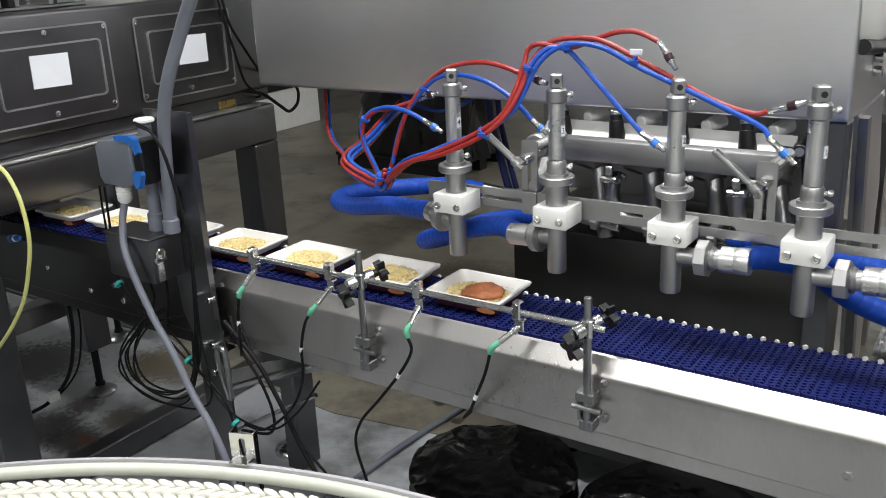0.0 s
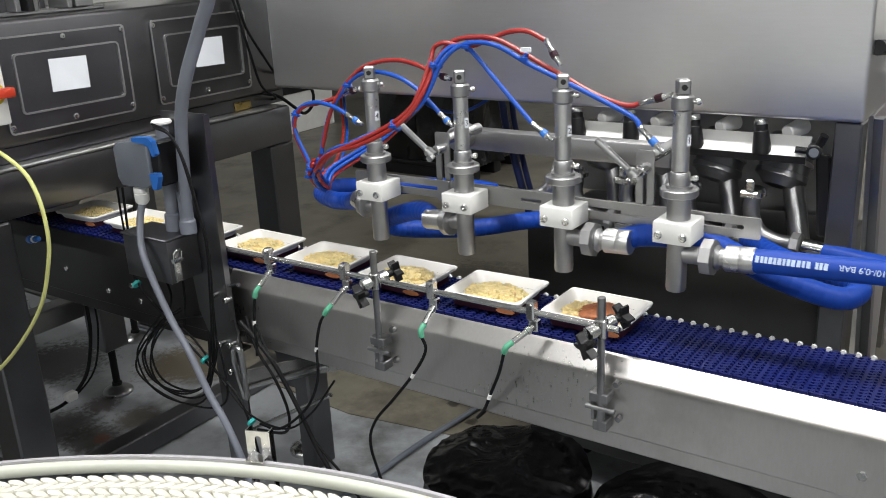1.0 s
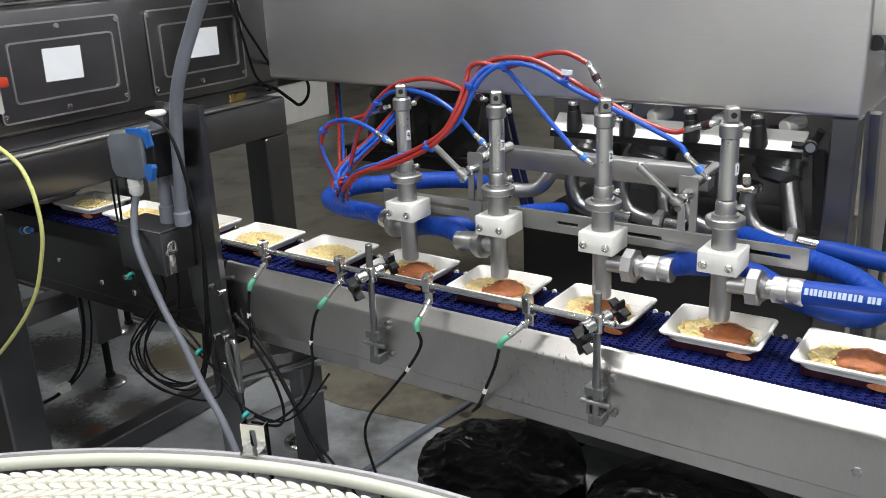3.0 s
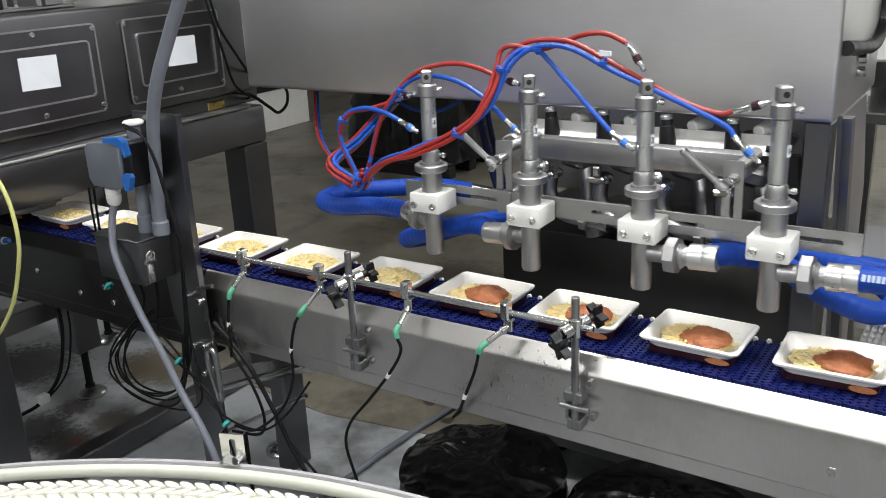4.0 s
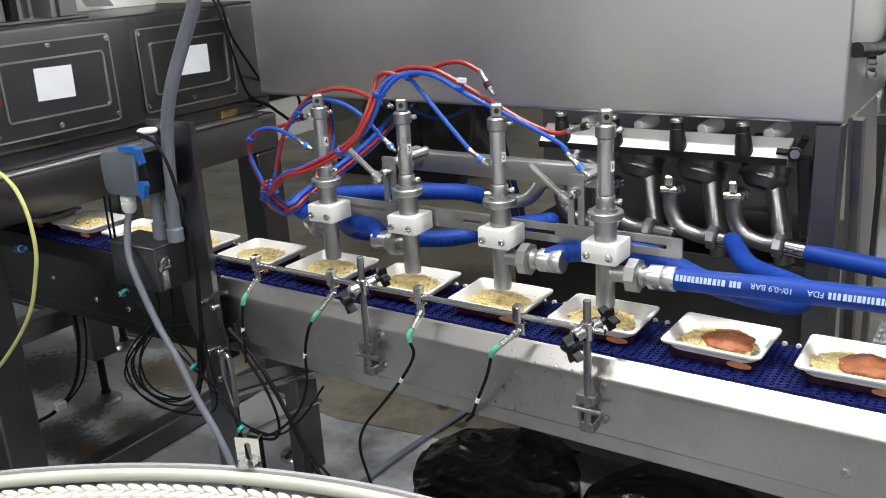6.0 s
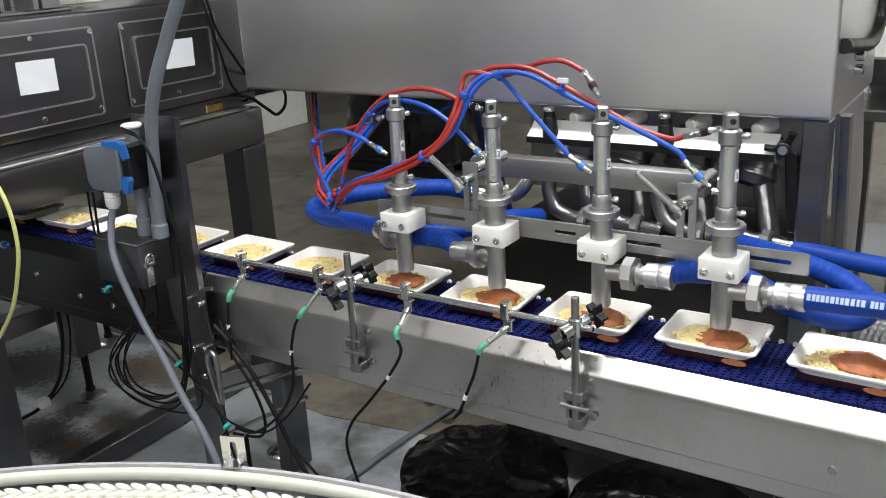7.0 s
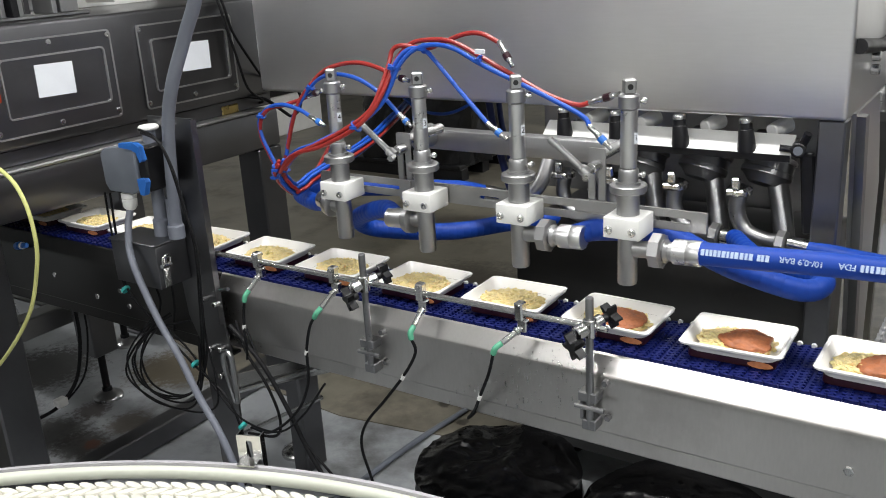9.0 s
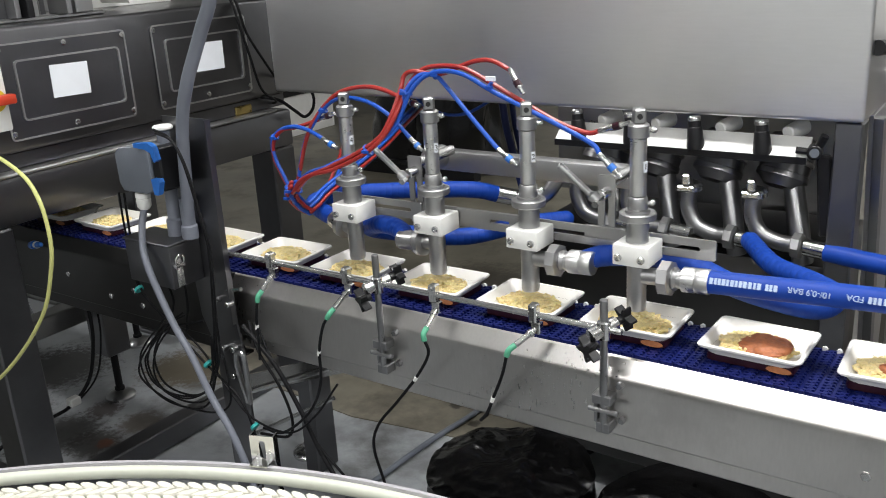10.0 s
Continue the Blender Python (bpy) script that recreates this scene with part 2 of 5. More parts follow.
def cyl(bm, p0, p1, r, r1=None, seg=18, bevel=0.0):
    n = (Vector(p1) - Vector(p0)).length
    r1 = r if r1 is None else r1
    prof = [(0, r), (n, r1)] if not bevel else [(0, r - bevel), (bevel, r), (n - bevel, r1), (n, r1 - bevel)]
    return lathe(bm, p0, p1, prof, seg)


def smooth_path(pts, res=6):
    pts = [Vector(p) for p in pts]
    ext = [pts[0] * 2 - pts[1]] + pts + [pts[-1] * 2 - pts[-2]]
    out = []
    for i in range(1, len(ext) - 2):
        a, b, c, d = ext[i - 1:i + 3]
        for k in range(res):
            t = k / res
            out.append(0.5 * (2 * b + (c - a) * t + (2 * a - 5 * b + 4 * c - d) * t * t + (3 * b - a - 3 * c + d) * t ** 3))
    out.append(pts[-1])
    return out


def tube(bm, pts, r, seg=10, res=6, hollow=False):
    path = smooth_path(pts, res) if res > 1 else [Vector(p) for p in pts]
    d, a, b = frame_of(path[1] - path[0])
    rings = []
    for i, p in enumerate(path):
        t = (path[min(i + 1, len(path) - 1)] - path[max(i - 1, 0)]).normalized()
        a = (a - t * a.dot(t)).normalized()
        b = t.cross(a)
        rings.append([bm.verts.new(p + (a * math.cos(k * 2 * math.pi / seg) + b * math.sin(k * 2 * math.pi / seg)) * r) for k in range(seg)])
    for q, w in zip(rings, rings[1:]):
        for k in range(seg):
            bm.faces.new((q[k], q[(k + 1) % seg], w[(k + 1) % seg], w[k]))
    bm.faces.new(rings[0])
    bm.faces.new(rings[-1])
    return bm


def prism(bm, pts, axis, a0, a1):
    """A polygon in the plane across the axis, drawn out from a0 to a1."""
    def at(p, h):
        q = list(p)
        q.insert(axis, h)
        return Vector(q)
    lo = [bm.verts.new(at(p, a0)) for p in pts]
    hi = [bm.verts.new(at(p, a1)) for p in pts]
    bm.faces.new(lo)
    bm.faces.new(hi[::-1])
    for k in range(len(pts)):
        j = (k + 1) % len(pts)
        bm.faces.new((lo[k], lo[j], hi[j], hi[k]))
    return bm


def rounded(x0, x1, y0, y1, r, n=5):
    out = []
    for cx, cy, a0 in ((x1 - r, y1 - r, 0), (x0 + r, y1 - r, 90), (x0 + r, y0 + r, 180), (x1 - r, y0 + r, 270)):
        for k in range(n + 1):
            a = radians(a0 + 90 * k / n)
            out.append((cx + r * math.cos(a), cy + r * math.sin(a)))
    return out


def frame_prism(bm, outer, inner, axis, a0, a1):
    """A flat ring between two outlines with the same number of points."""
    def at(p, h):
        q = list(p)
        q.insert(axis, h)
        return Vector(q)
    n = len(outer)
    v = [[bm.verts.new(at(p, h)) for p in loop] for loop, h in ((outer, a0), (outer, a1), (inner, a1), (inner, a0))]
    for a, b in ((0, 1), (1, 2), (2, 3), (3, 0)):
        for k in range(n):
            j = (k + 1) % n
            bm.faces.new((v[a][k], v[a][j], v[b][j], v[b][k]))
    return bm


def text_mesh(body, size, mat, name, parent, m):
    cu = bpy.data.curves.new(name, "FONT")
    cu.body, cu.size, cu.extrude, cu.align_x, cu.align_y = body, size, 0.0003, "CENTER", "CENTER"
    tmp = new(name, cu)
    me = bpy.data.meshes.new_from_object(tmp.evaluated_get(bpy.context.evaluated_depsgraph_get()))
    bpy.data.objects.remove(tmp)
    me.materials.clear()
    me.materials.append(mat)
    ob = new(name, me)
    ob.parent, ob.matrix_basis = parent, m
    return ob


def bolt(bm, p, d, r=0.006, h=0.004):
    d = Vector(d).normalized()
    return lathe(bm, p, Vector(p) + d * h, [(0, r), (h * 0.7, r), (h, r * 0.8)], 6)

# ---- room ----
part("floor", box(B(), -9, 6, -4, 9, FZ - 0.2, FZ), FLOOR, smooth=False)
tagged(bpy.data.objects["floor"], "grey stained concrete floor with brown damp patches", "floor", kind="structure")
edge = [(-9, 2.55), (-4.2, 2.5), (-3.2, 2.30), (-2.6, 2.12), (-1.9, 2.06), (-1.5, 2.12), (-1.15, 2.30), (-0.9, 2.45), (0.4, 2.5), (6, 2.5), (6, 9), (-9, 9)]
tagged(part("floor_bare_concrete", prism(B(), edge, 2, FZ - 0.01, FZ + 0.004), BARE_FLOOR, smooth=False), "bare brown concrete floor with damp stains", "floor", kind="structure")
for name, b in (("wall_north", (-9.2, 6.2, 9, 9.2)), ("wall_south", (-9.2, 6.2, -4.2, -4)), ("wall_west", (-9.2, -9, -4, 9)), ("wall_east", (6, 6.2, -4, 9))):
    tagged(part(name, box(B(), *b, FZ - 0.2, ROOM_H), WALL, smooth=False), "off-white hygienic wall panelling of the plant", "wall", kind="structure")
tagged(part("ceiling", box(B(), -9.2, 6.2, -4.2, 9.2, ROOM_H, ROOM_H + 0.1), CEILING, smooth=False), "pale ceiling panels", "ceiling", kind="structure")
for k, (lx, ly) in enumerate(LAMPS):
    t = thing("ceiling_light", "long white fluorescent ceiling light, switched on", "ceiling light", "ceiling lights", at=(lx, ly, ROOM_H))
    part("housing", box(B(), -0.75, 0.75, -0.16, 0.16, -0.06, -0.001, 0.01), WHITE_PLASTIC, t)
    part("diffuser", box(B(), -0.72, 0.72, -0.13, 0.13, -0.075, -0.061, 0.004), LAMP_GLOW, t)
    la = bpy.data.lights.new("ceiling_lamp", "AREA")
    la.shape, la.size, la.size_y, la.energy, la.color = "RECTANGLE", 1.44, 0.26, LAMP_W, (0.992, 0.985, 0.982)
    lo = new("ceiling_lamp", la)
    lo.location = (lx, ly, ROOM_H - 0.085)

# ---- blue belt conveyor ----
X0, X1 = -5.4, 2.95
conv = thing("belt_conveyor", "long stainless steel conveyor frame carrying a blue belt", "conveyor", at=(0, 0, FZ))


def in_conv(name, bm, mat, label="", parent=conv, smooth=True):
    ob = part(name, bm, mat, parent, label, smooth)
    ob.matrix_parent_inverse = Matrix.Translation((0, 0, -FZ))
    return ob


side = [(1.427, 0.905), (1.424, 0.908), (1.420, 0.905), (1.4010, 0.8745), (1.3996, 0.8717), (1.3988, 0.868), (1.3985, 0.863), (1.3985, 0.756), (1.4005, 0.753), (1.417, 0.750), (1.417, 0.712), (1.420, 0.709), (1.45, 0.709), (1.45, 0.715), (1.423, 0.715), (1.423, 0.755), (1.404, 0.754), (1.404, 0.871), (1.424, 0.900)]
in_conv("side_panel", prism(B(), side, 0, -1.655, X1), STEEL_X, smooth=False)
# left run of the side panel, its dim reflections put into the colour
in_conv("infeed_panel", prism(B(), [(y, z - 0.03 if z < 0.8 else z) for y, z in side], 0, X0, -1.657), SHADED_PANEL, "worn infeed side panel, darkened for the dim surroundings it reflects", smooth=False)
in_conv("side_panel", prism(B(), [(3.075 - y, z - 0.02) for y, z in side], 0, X0, X1), STEEL_X)
in_conv("belt_bed", box(B(), X0, X1, 1.43, 1.645, 0.845, 0.87), STEEL_DARK)
for k in range(9):
    x = X0 + 0.4 + k * 0.94
    in_conv("cross_member", box(B(), x, x + 0.04, 1.405, 1.67, 0.75, 0.80, 0.003), STEEL)
for x in (-4.6, -1.795, 1.1, 2.6):
    bm = box(B(), x + 0.016, x + 0.075, 1.70, 1.79, 0.145, 0.76, 0.006)
    box(bm, x - 0.130, x + 0.004, 1.775, 1.845, 0.36, 0.76, 0.006)
    leg = in_conv("support_leg", bm, STEEL_DARK)
    in_conv("leg_bracket", box(B(), x - 0.09, x + 0.09, 1.45, 1.70, 0.705, 0.735, 0.004), STEEL)
    for dx, dy in ((-0.072, 1.812),):
        foot = in_conv("levelling_foot", lathe(B(), (x + dx, dy, FZ), (x + dx, dy, FZ + 0.3), [(0, 0.054), (0.010, 0.055), (0.016, 0.051), (0.026, 0.034), (0.032, 0.020), (0.04, 0.018)], 24), CHROME)
        part("foot_stem", cyl(B(), (x + dx, dy, FZ + 0.03), (x + dx, dy, 0.37), 0.0145, seg=16), BLACK, foot, "black threaded foot stem")
for x, z in ((-2.05, 0.80), (-2.16, 0.765), (-2.02, 0.76), (-2.35, 0.80), (-0.19, 0.80)):
    in_conv("bolt", bolt(B(), (x, 1.40, z), (0, -1, 0), 0.009, 0.005), CHROME)

fit = in_conv("air_coupling", lathe(B(), (-2.515, 1.396, 0.866), (-2.43, 1.380, 0.885), [(0, 0.008), (0.004, 0.012), (0.030, 0.013), (0.034, 0.009), (0.080, 0.008), (0.084, 0.005)], 14), BLUE_CLIP, "blue and white air coupling")
in_conv("coupling_ring", lathe(B(), (-2.474, 1.388, 0.875), (-2.43, 1.380, 0.885), [(0, 0.011), (0.010, 0.011)], 14), WHITE_PLASTIC, parent=fit).matrix_parent_inverse = Matrix.Identity(4)
# blue belt: rows of links on cross pins, all moving together
PITCH, BELT_ROWS, SPEED = 0.0254, 222, 0.2444
belt = thing("conveyor_belt", "dark blue plastic modular mesh belt with white pin ends", "conveyor belt", at=(-5.28, 1.526, 0.910))
belt.scale = (1, 0.915, 1)


def belt_row(flight):
    bm = B()
    h = 0.0035 if flight else 0.0
    box(bm, 0.0085, 0.0155, -0.101, 0.101, -0.012, -0.0045 + h)
    n = 17
    for j in range(n):
        y = -0.0975 + j * 0.195 / (n - 1)
        box(bm, -0.0035, 0.0085, y - 0.0028, y + 0.0028, -0.011, -0.0005)
        if j < n - 1:
            y += 0.195 / (n - 1) / 2
            box(bm, 0.0155, 0.0290, y - 0.0028, y + 0.0028, -0.011, 0.0)
    cyl(bm, (0.0254, -0.1015, -0.006), (0.0254, 0.1015, -0.006), 0.0022, seg=6)
    box(bm, 0.004, 0.020, -0.1045, -0.0985, -0.014, 0.001)
    return bm


row_a = part("belt_link", belt_row(False), BELT_BLUE, belt)
row_b = part("belt_link", belt_row(True), BELT_BLUE, belt)
pin_a = part("pin_end", lathe(B(), (0.012, 0.099, -0.002), (0.012, 0.108, -0.002), [(0, 0.0052), (0.007, 0.0052), (0.009, 0.004)], 8), WHITE_PLASTIC, belt, "white plastic pin end")
for k in range(1, BELT_ROWS):
    src = row_b if k % 10 == 3 else row_a
    o = new("belt_link", src.data)
    o.parent, o.location = belt, (k * PITCH, 0, 0)
    o = new("pin_end", pin_a.data)
    o.parent, o.location = belt, (k * PITCH, 0, 0)
row_b.location = (-PITCH, 0, 0)

# ---- trays with food ----
TRAY_PITCH, TRAY_N, TRAY_X = 0.2355, 19, -0.966


def tray_meshes():
    def loop(w, d, r, z, bm):
        return [bm.verts.new((x, y, z)) for x, y in rounded(-w / 2, w / 2, -d / 2, d / 2, r, 4)]
    bm = B()
    rings = [loop(0.140, 0.106, 0.018, 0.0065, bm), loop(0.146, 0.112, 0.020, 0.009, bm), loop(0.168, 0.134, 0.015, 0.0322, bm), loop(0.170, 0.136, 0.014, 0.0334, bm), loop(0.181, 0.147, 0.010, 0.0334, bm),
             loop(0.183, 0.149, 0.010, 0.0318, bm), loop(0.182, 0.148, 0.014, 0.0280, bm), loop(0.168, 0.134, 0.018, 0.0272, bm), loop(0.147, 0.113, 0.020, 0.005, bm)]
    for q, w in zip(rings, rings[1:]):
        for k in range(len(q)):
            j = (k + 1) % len(q)
            bm.faces.new((q[k], q[j], w[j], w[k]))
    bm.faces.new(rings[0])
    bm.faces.new(rings[-1][::-1])
    return bm


tray0 = thing("meal_tray", "white plastic ready-meal tray in a maroon printed card sleeve", "food tray", "meal trays on the belt")
part("dish", tray_meshes(), TRAY_WHITE, tray0)
bm = B()
frame_prism(bm, rounded(-0.0775, 0.0775, -0.0605, 0.0605, 0.012, 4), rounded(-0.0755, 0.0755, -0.0585, 0.0585, 0.011, 4), 2, 0.0008, 0.0145)
sleeve = part("card_sleeve", bm, SLEEVE_MAROON, tray0, "dark maroon printed card sleeve")
bm = B()
prism(bm, [(0.053 + 0.022 * math.cos(a * math.pi / 10), 0.0072 + 0.0062 * math.sin(a * math.pi / 10)) for a in range(20)], 1, -0.0613, -0.0606)
part("printed_picture", bm, SLEEVE_PICTURE, sleeve, "orange food picture printed on the sleeve")


def pasta_mesh(seed):
    rnd = random.Random(seed)
    bm = B()
    lathe(bm, (0, 0, 0.009), (0, 0, 0.03), [(0, 0.042), (0.004, 0.048), (0.009, 0.040), (0.015, 0.018)], 16)
    for v in bm.verts:
        v.co.x *= 1.36
        v.co.y *= 0.98
        v.co += Vector((rnd.uniform(-1, 1), rnd.uniform(-1, 1), rnd.uniform(-1, 1))) * 0.0015
    for k in range(260):
        a, q = rnd.uniform(0, 2 * math.pi), math.sqrt(rnd.random())
        x, y = q * 0.067 * math.cos(a), q * 0.047 * math.sin(a)
        z = 0.0150 + 0.0120 * (1 - q * q) + rnd.uniform(0, 0.004)
        t, s, l = rnd.uniform(0, math.pi), rnd.uniform(-0.4, 0.4), rnd.uniform(0.006, 0.0095)
        d = Vector((math.cos(t), math.sin(t), s)).normalized() * l
        side_d = Vector((-math.sin(t), math.cos(t), 0)) * rnd.uniform(-0.0035, 0.0035)
        c = Vector((x, y, z))
        tube(bm, [c - d, c + side_d + Vector((0, 0, 0.001)), c + d], rnd.uniform(0.0034, 0.0042), 6, 2)
    return bm


pastas = []
for s in (3, 11, 27):
    p = part("pasta_portion", pasta_mesh(s), PASTA)
    pastas.append(p.data)
    bpy.data.objects.remove(p)


def sauce_mesh(seed):
    rnd = random.Random(seed)
    bm = B()
    bmesh.ops.create_icosphere(bm, subdivisions=4, radius=1)
    off = Vector((rnd.uniform(0, 50), rnd.uniform(0, 50), 0))
    for v in bm.verts:
        n = v.co.normalized()
        w = 1 + 0.20 * noise.noise(n * 1.3 + off) + 0.07 * noise.noise(n * 3.5 + off)
        h = max(n.z, -0.35)
        v.co = Vector((n.x * 0.047 * w, n.y * 0.041 * w, 0.0150 * (h if h > 0 else h * 0.5) * w + 0.0035 * noise.noise(n * 5 + off) + 0.0015 * noise.noise(n * 12 + off)))
        if n.z > 0.9:
            v.co.z += (n.z - 0.9) * 0.05
    for ax in (0, 1):
        mid = (min(v.co[ax] for v in bm.verts) + max(v.co[ax] for v in bm.verts)) / 2
        for v in bm.verts:
            v.co[ax] -= mid
    return bm


sauces = []
for s in (5, 8, 13):
    p = part("sauce_portion", sauce_mesh(s), SAUCE, sharp=180)
    sauces.append(p.data)
    bpy.data.objects.remove(p)

TRAYS = []
for k in range(TRAY_N):
    tr = tray0 if k == 0 else copy_thing(tray0, Matrix.Identity(4))
    pa = tagged(new("pasta_portion", pastas[k % 3]), "portion of pale yellow cooked macaroni in a white tray", "pasta", "pasta portions")
    sa = None
    if k <= 12:
        sa = tagged(new("sauce_portion", sauces[(k * 2) % 3]), "dollop of orange-red tomato sauce on the pasta", "sauce", "sauce portions")
    TRAYS.append((k, tr, pa, sa))

# ---- guide rail with sensors ----
rail = thing("guide_rail", "round stainless guide rail on two clamped posts beside the belt", "guide rail", at=(0, 1.38, 0.74))


def in_rail(name, bm, mat, label="", parent=rail):
    ob = part(name, bm, mat, parent, label)
    if parent is rail:
        ob.matrix_parent_inverse = Matrix.Translation((0, -1.38, -0.74))
    return ob


in_rail("rod", cyl(B(), (-1.68, 1.38, 0.977), (-0.605, 1.38, 0.977), 0.006, bevel=0.001), CHROME)


def star_knob(c, d, r):
    d, a, b = frame_of(d)
    bm = B()
    outline = []
    for k in range(40):
        ang = 2 * math.pi * k / 40
        q = r * (0.70 + 0.30 * math.cos(5 * ang + 0.5) + 0.06 * math.cos(10 * ang + 1))
        outline.append(Vector(c) + a * q * math.cos(ang) + b * q * math.sin(ang))
    lo = [bm.verts.new(p) for p in outline]
    hi = [bm.verts.new(p + d * 0.016) for p in outline]
    bm.faces.new(lo)
    bm.faces.new(hi[::-1])
    for k in range(40):
        bm.faces.new((lo[k], lo[(k + 1) % 40], hi[(k + 1) % 40], hi[k]))
    cyl(bm, Vector(c) - d * 0.012, c, 0.008, seg=12)
    return bm


for x, ztop in ((-1.160, 1.043), (-0.638, 1.036)):
    post = in_rail("post", cyl(B(), (x, 1.375, 0.77), (x, 1.375, ztop), 0.0075, bevel=0.0012), GLOSS_STEEL)
    bm = B()
    cyl(bm, (x - 0.016, 1.350, 0.970), (x + 0.010, 1.406, 0.981), 0.0135, bevel=0.002)
    cyl(bm, (x, 1.375, 0.958), (x, 1.375, 0.994), 0.0125, bevel=0.002)
    in_rail("cross_clamp", bm, CHROME)
    in_rail("star_knob", star_knob((x - 0.010, 1.346, 0.952), (-0.45, -0.8, -0.25), 0.027), DARK_PLASTIC, "black plastic star knob")
    in_rail("star_knob", star_knob((x + 0.018, 1.414, 0.986), (0.45, 0.80, 0.2), 0.024), DARK_PLASTIC, "black plastic star knob")
    bm = B()
    box(bm, x - 0.022, x + 0.016, 1.368, 1.399, 0.826, 0.846, 0.002)
    box(bm, x - 0.014, x + 0.014, 1.368, 1.399, 0.768, 0.790, 0.002)
    box(bm, x - 0.024, x - 0.016, 1.382, 1.399, 0.78, 0.842, 0.001)
    cyl(bm, (x - 0.028, 1.37, 0.815), (x + 0.030, 1.37, 0.815), 0.005, seg=10)
    bolt(bm, (x + 0.024, 1.398, 0.862), (0, -1, 0), 0.0075, 0.012)
    bolt(bm, (x + 0.028, 1.398, 0.790), (0, -1, 0), 0.0075, 0.010)
    in_rail("post_bracket", bm, GLOSS_STEEL)

CABLES = [
    [(-1.484, 1.33, 0.905), (-1.492, 1.33, 0.870), (-1.498, 1.33, 0.833), (-1.50, 1.33, 0.782), (-1.52, 1.345, 0.733)],
    [(-1.262, 1.325, 0.905), (-1.289, 1.33, 0.867), (-1.306, 1.33, 0.808), (-1.314, 1.33, 0.722), (-1.361, 1.33, 0.637), (-1.455, 1.33, 0.559), (-1.534, 1.34, 0.545)],
    [(-1.010, 1.325, 0.909), (-1.003, 1.33, 0.867), (-1.037, 1.33, 0.808), (-1.095, 1.33, 0.734), (-1.152, 1.33, 0.664), (-1.171, 1.33, 0.601), (-1.166, 1.35, 0.50), (-1.165, 1.40, 0.30), (-1.20, 1.5, 0.135)],
    [(-0.812, 1.325, 0.918), (-0.829, 1.33, 0.862), (-0.851, 1.33, 0.808), (-0.873, 1.34, 0.764), (-0.916, 1.38, 0.715), (-0.95, 1.46, 0.68)],
]
for (x, elbow), pts in zip(((-1.479, 1), (-1.249, 0), (-1.016, 1), (-0.784, 0)), CABLES):
    se = thing("position_sensor", "small chrome tray sensor with green connector and black cable", "sensor", "sensors along the guide rail", at=(x, 1.38, 0.977))
    inv = Matrix.Translation((-x, -1.38, -0.977))

    def sp(name, bm, mat, label="", inv=inv, se=se):
        o = part(name, bm, mat, se, label)
        o.matrix_parent_inverse = inv
        return o
    bm = B()
    box(bm, x - 0.009, x + 0.009, 1.370, 1.390, 0.962, 1.000, 0.003)
    cyl(bm, (x, 1.366, 0.992), (x, 1.394, 0.992), 0.005, seg=10)
    box(bm, x - 0.004, x + 0.016, 1.372, 1.388, 0.940, 0.964, 0.002)
    sp("clamp", bm, CHROME)
    tip = Vector(pts[0])
    root = Vector((x + 0.006, 1.380, 0.950))
    d = (tip - root).normalized()
    sp("sensor_body", lathe(B(), root, tip - d * 0.02, [(0, 0.006), (0.012, 0.006), (0.013, 0.0085), (0.019, 0.0085), (0.02, 0.006), ((tip - root).length - 0.02, 0.006)], 14), CHROME)
    end = Vector(pts[1])
    sp("connector", tube(B(), [tip - d * 0.018, tip - d * 0.003, tip + (end - tip).normalized() * 0.012], 0.0060, 12, 5), GREEN, "green plastic cable connector")
    sp("cable", tube(B(), [tip + (end - tip).normalized() * 0.008] + pts[1:], 0.0034, 8, 6), BLACK)
    m = pts[2]
    q = Vector(pts[2]) - Vector(pts[1])
    sp("cable_marker", cyl(B(), Vector(m), Vector(m) + q.normalized() * 0.012, 0.0042, seg=8), WHITE_PLASTIC, "white cable marker sleeve")

# ---- left machine over the conveyor ----
mach = thing("portioning_machine", "dark worn stainless machine on legs spanning the conveyor", "machine", at=(-2.66, 1.425, 0.1965))
mach.scale = (0.95, 0.95, 0.95)
GZ = 0.0395


def in_mach(name, bm, mat, label="", parent=mach, smooth=True):
    ob = part(name, bm, mat, parent, label, smooth)
    if parent is mach:
        ob.matrix_parent_inverse = Matrix.Translation((2.8, -1.5, -FZ))
    return ob


MX = -2.40
# near end runs on out of view, lengthened to shade the floor below
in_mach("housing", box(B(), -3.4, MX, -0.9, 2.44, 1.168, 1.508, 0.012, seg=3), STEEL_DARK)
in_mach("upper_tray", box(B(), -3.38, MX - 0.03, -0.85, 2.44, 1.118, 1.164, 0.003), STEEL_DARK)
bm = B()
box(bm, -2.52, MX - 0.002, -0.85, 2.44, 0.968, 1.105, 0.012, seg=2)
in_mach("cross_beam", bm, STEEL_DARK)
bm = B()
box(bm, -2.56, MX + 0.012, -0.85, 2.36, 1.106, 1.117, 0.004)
# pale colour stands for the highlight along the ledge
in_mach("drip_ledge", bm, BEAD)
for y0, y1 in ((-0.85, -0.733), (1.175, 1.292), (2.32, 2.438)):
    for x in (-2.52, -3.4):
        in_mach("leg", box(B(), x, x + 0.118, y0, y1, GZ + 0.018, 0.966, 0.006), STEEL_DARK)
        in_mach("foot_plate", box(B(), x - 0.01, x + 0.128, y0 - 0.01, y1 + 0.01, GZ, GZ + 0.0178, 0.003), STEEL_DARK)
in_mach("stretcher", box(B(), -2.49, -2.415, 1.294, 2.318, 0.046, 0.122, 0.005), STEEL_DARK)
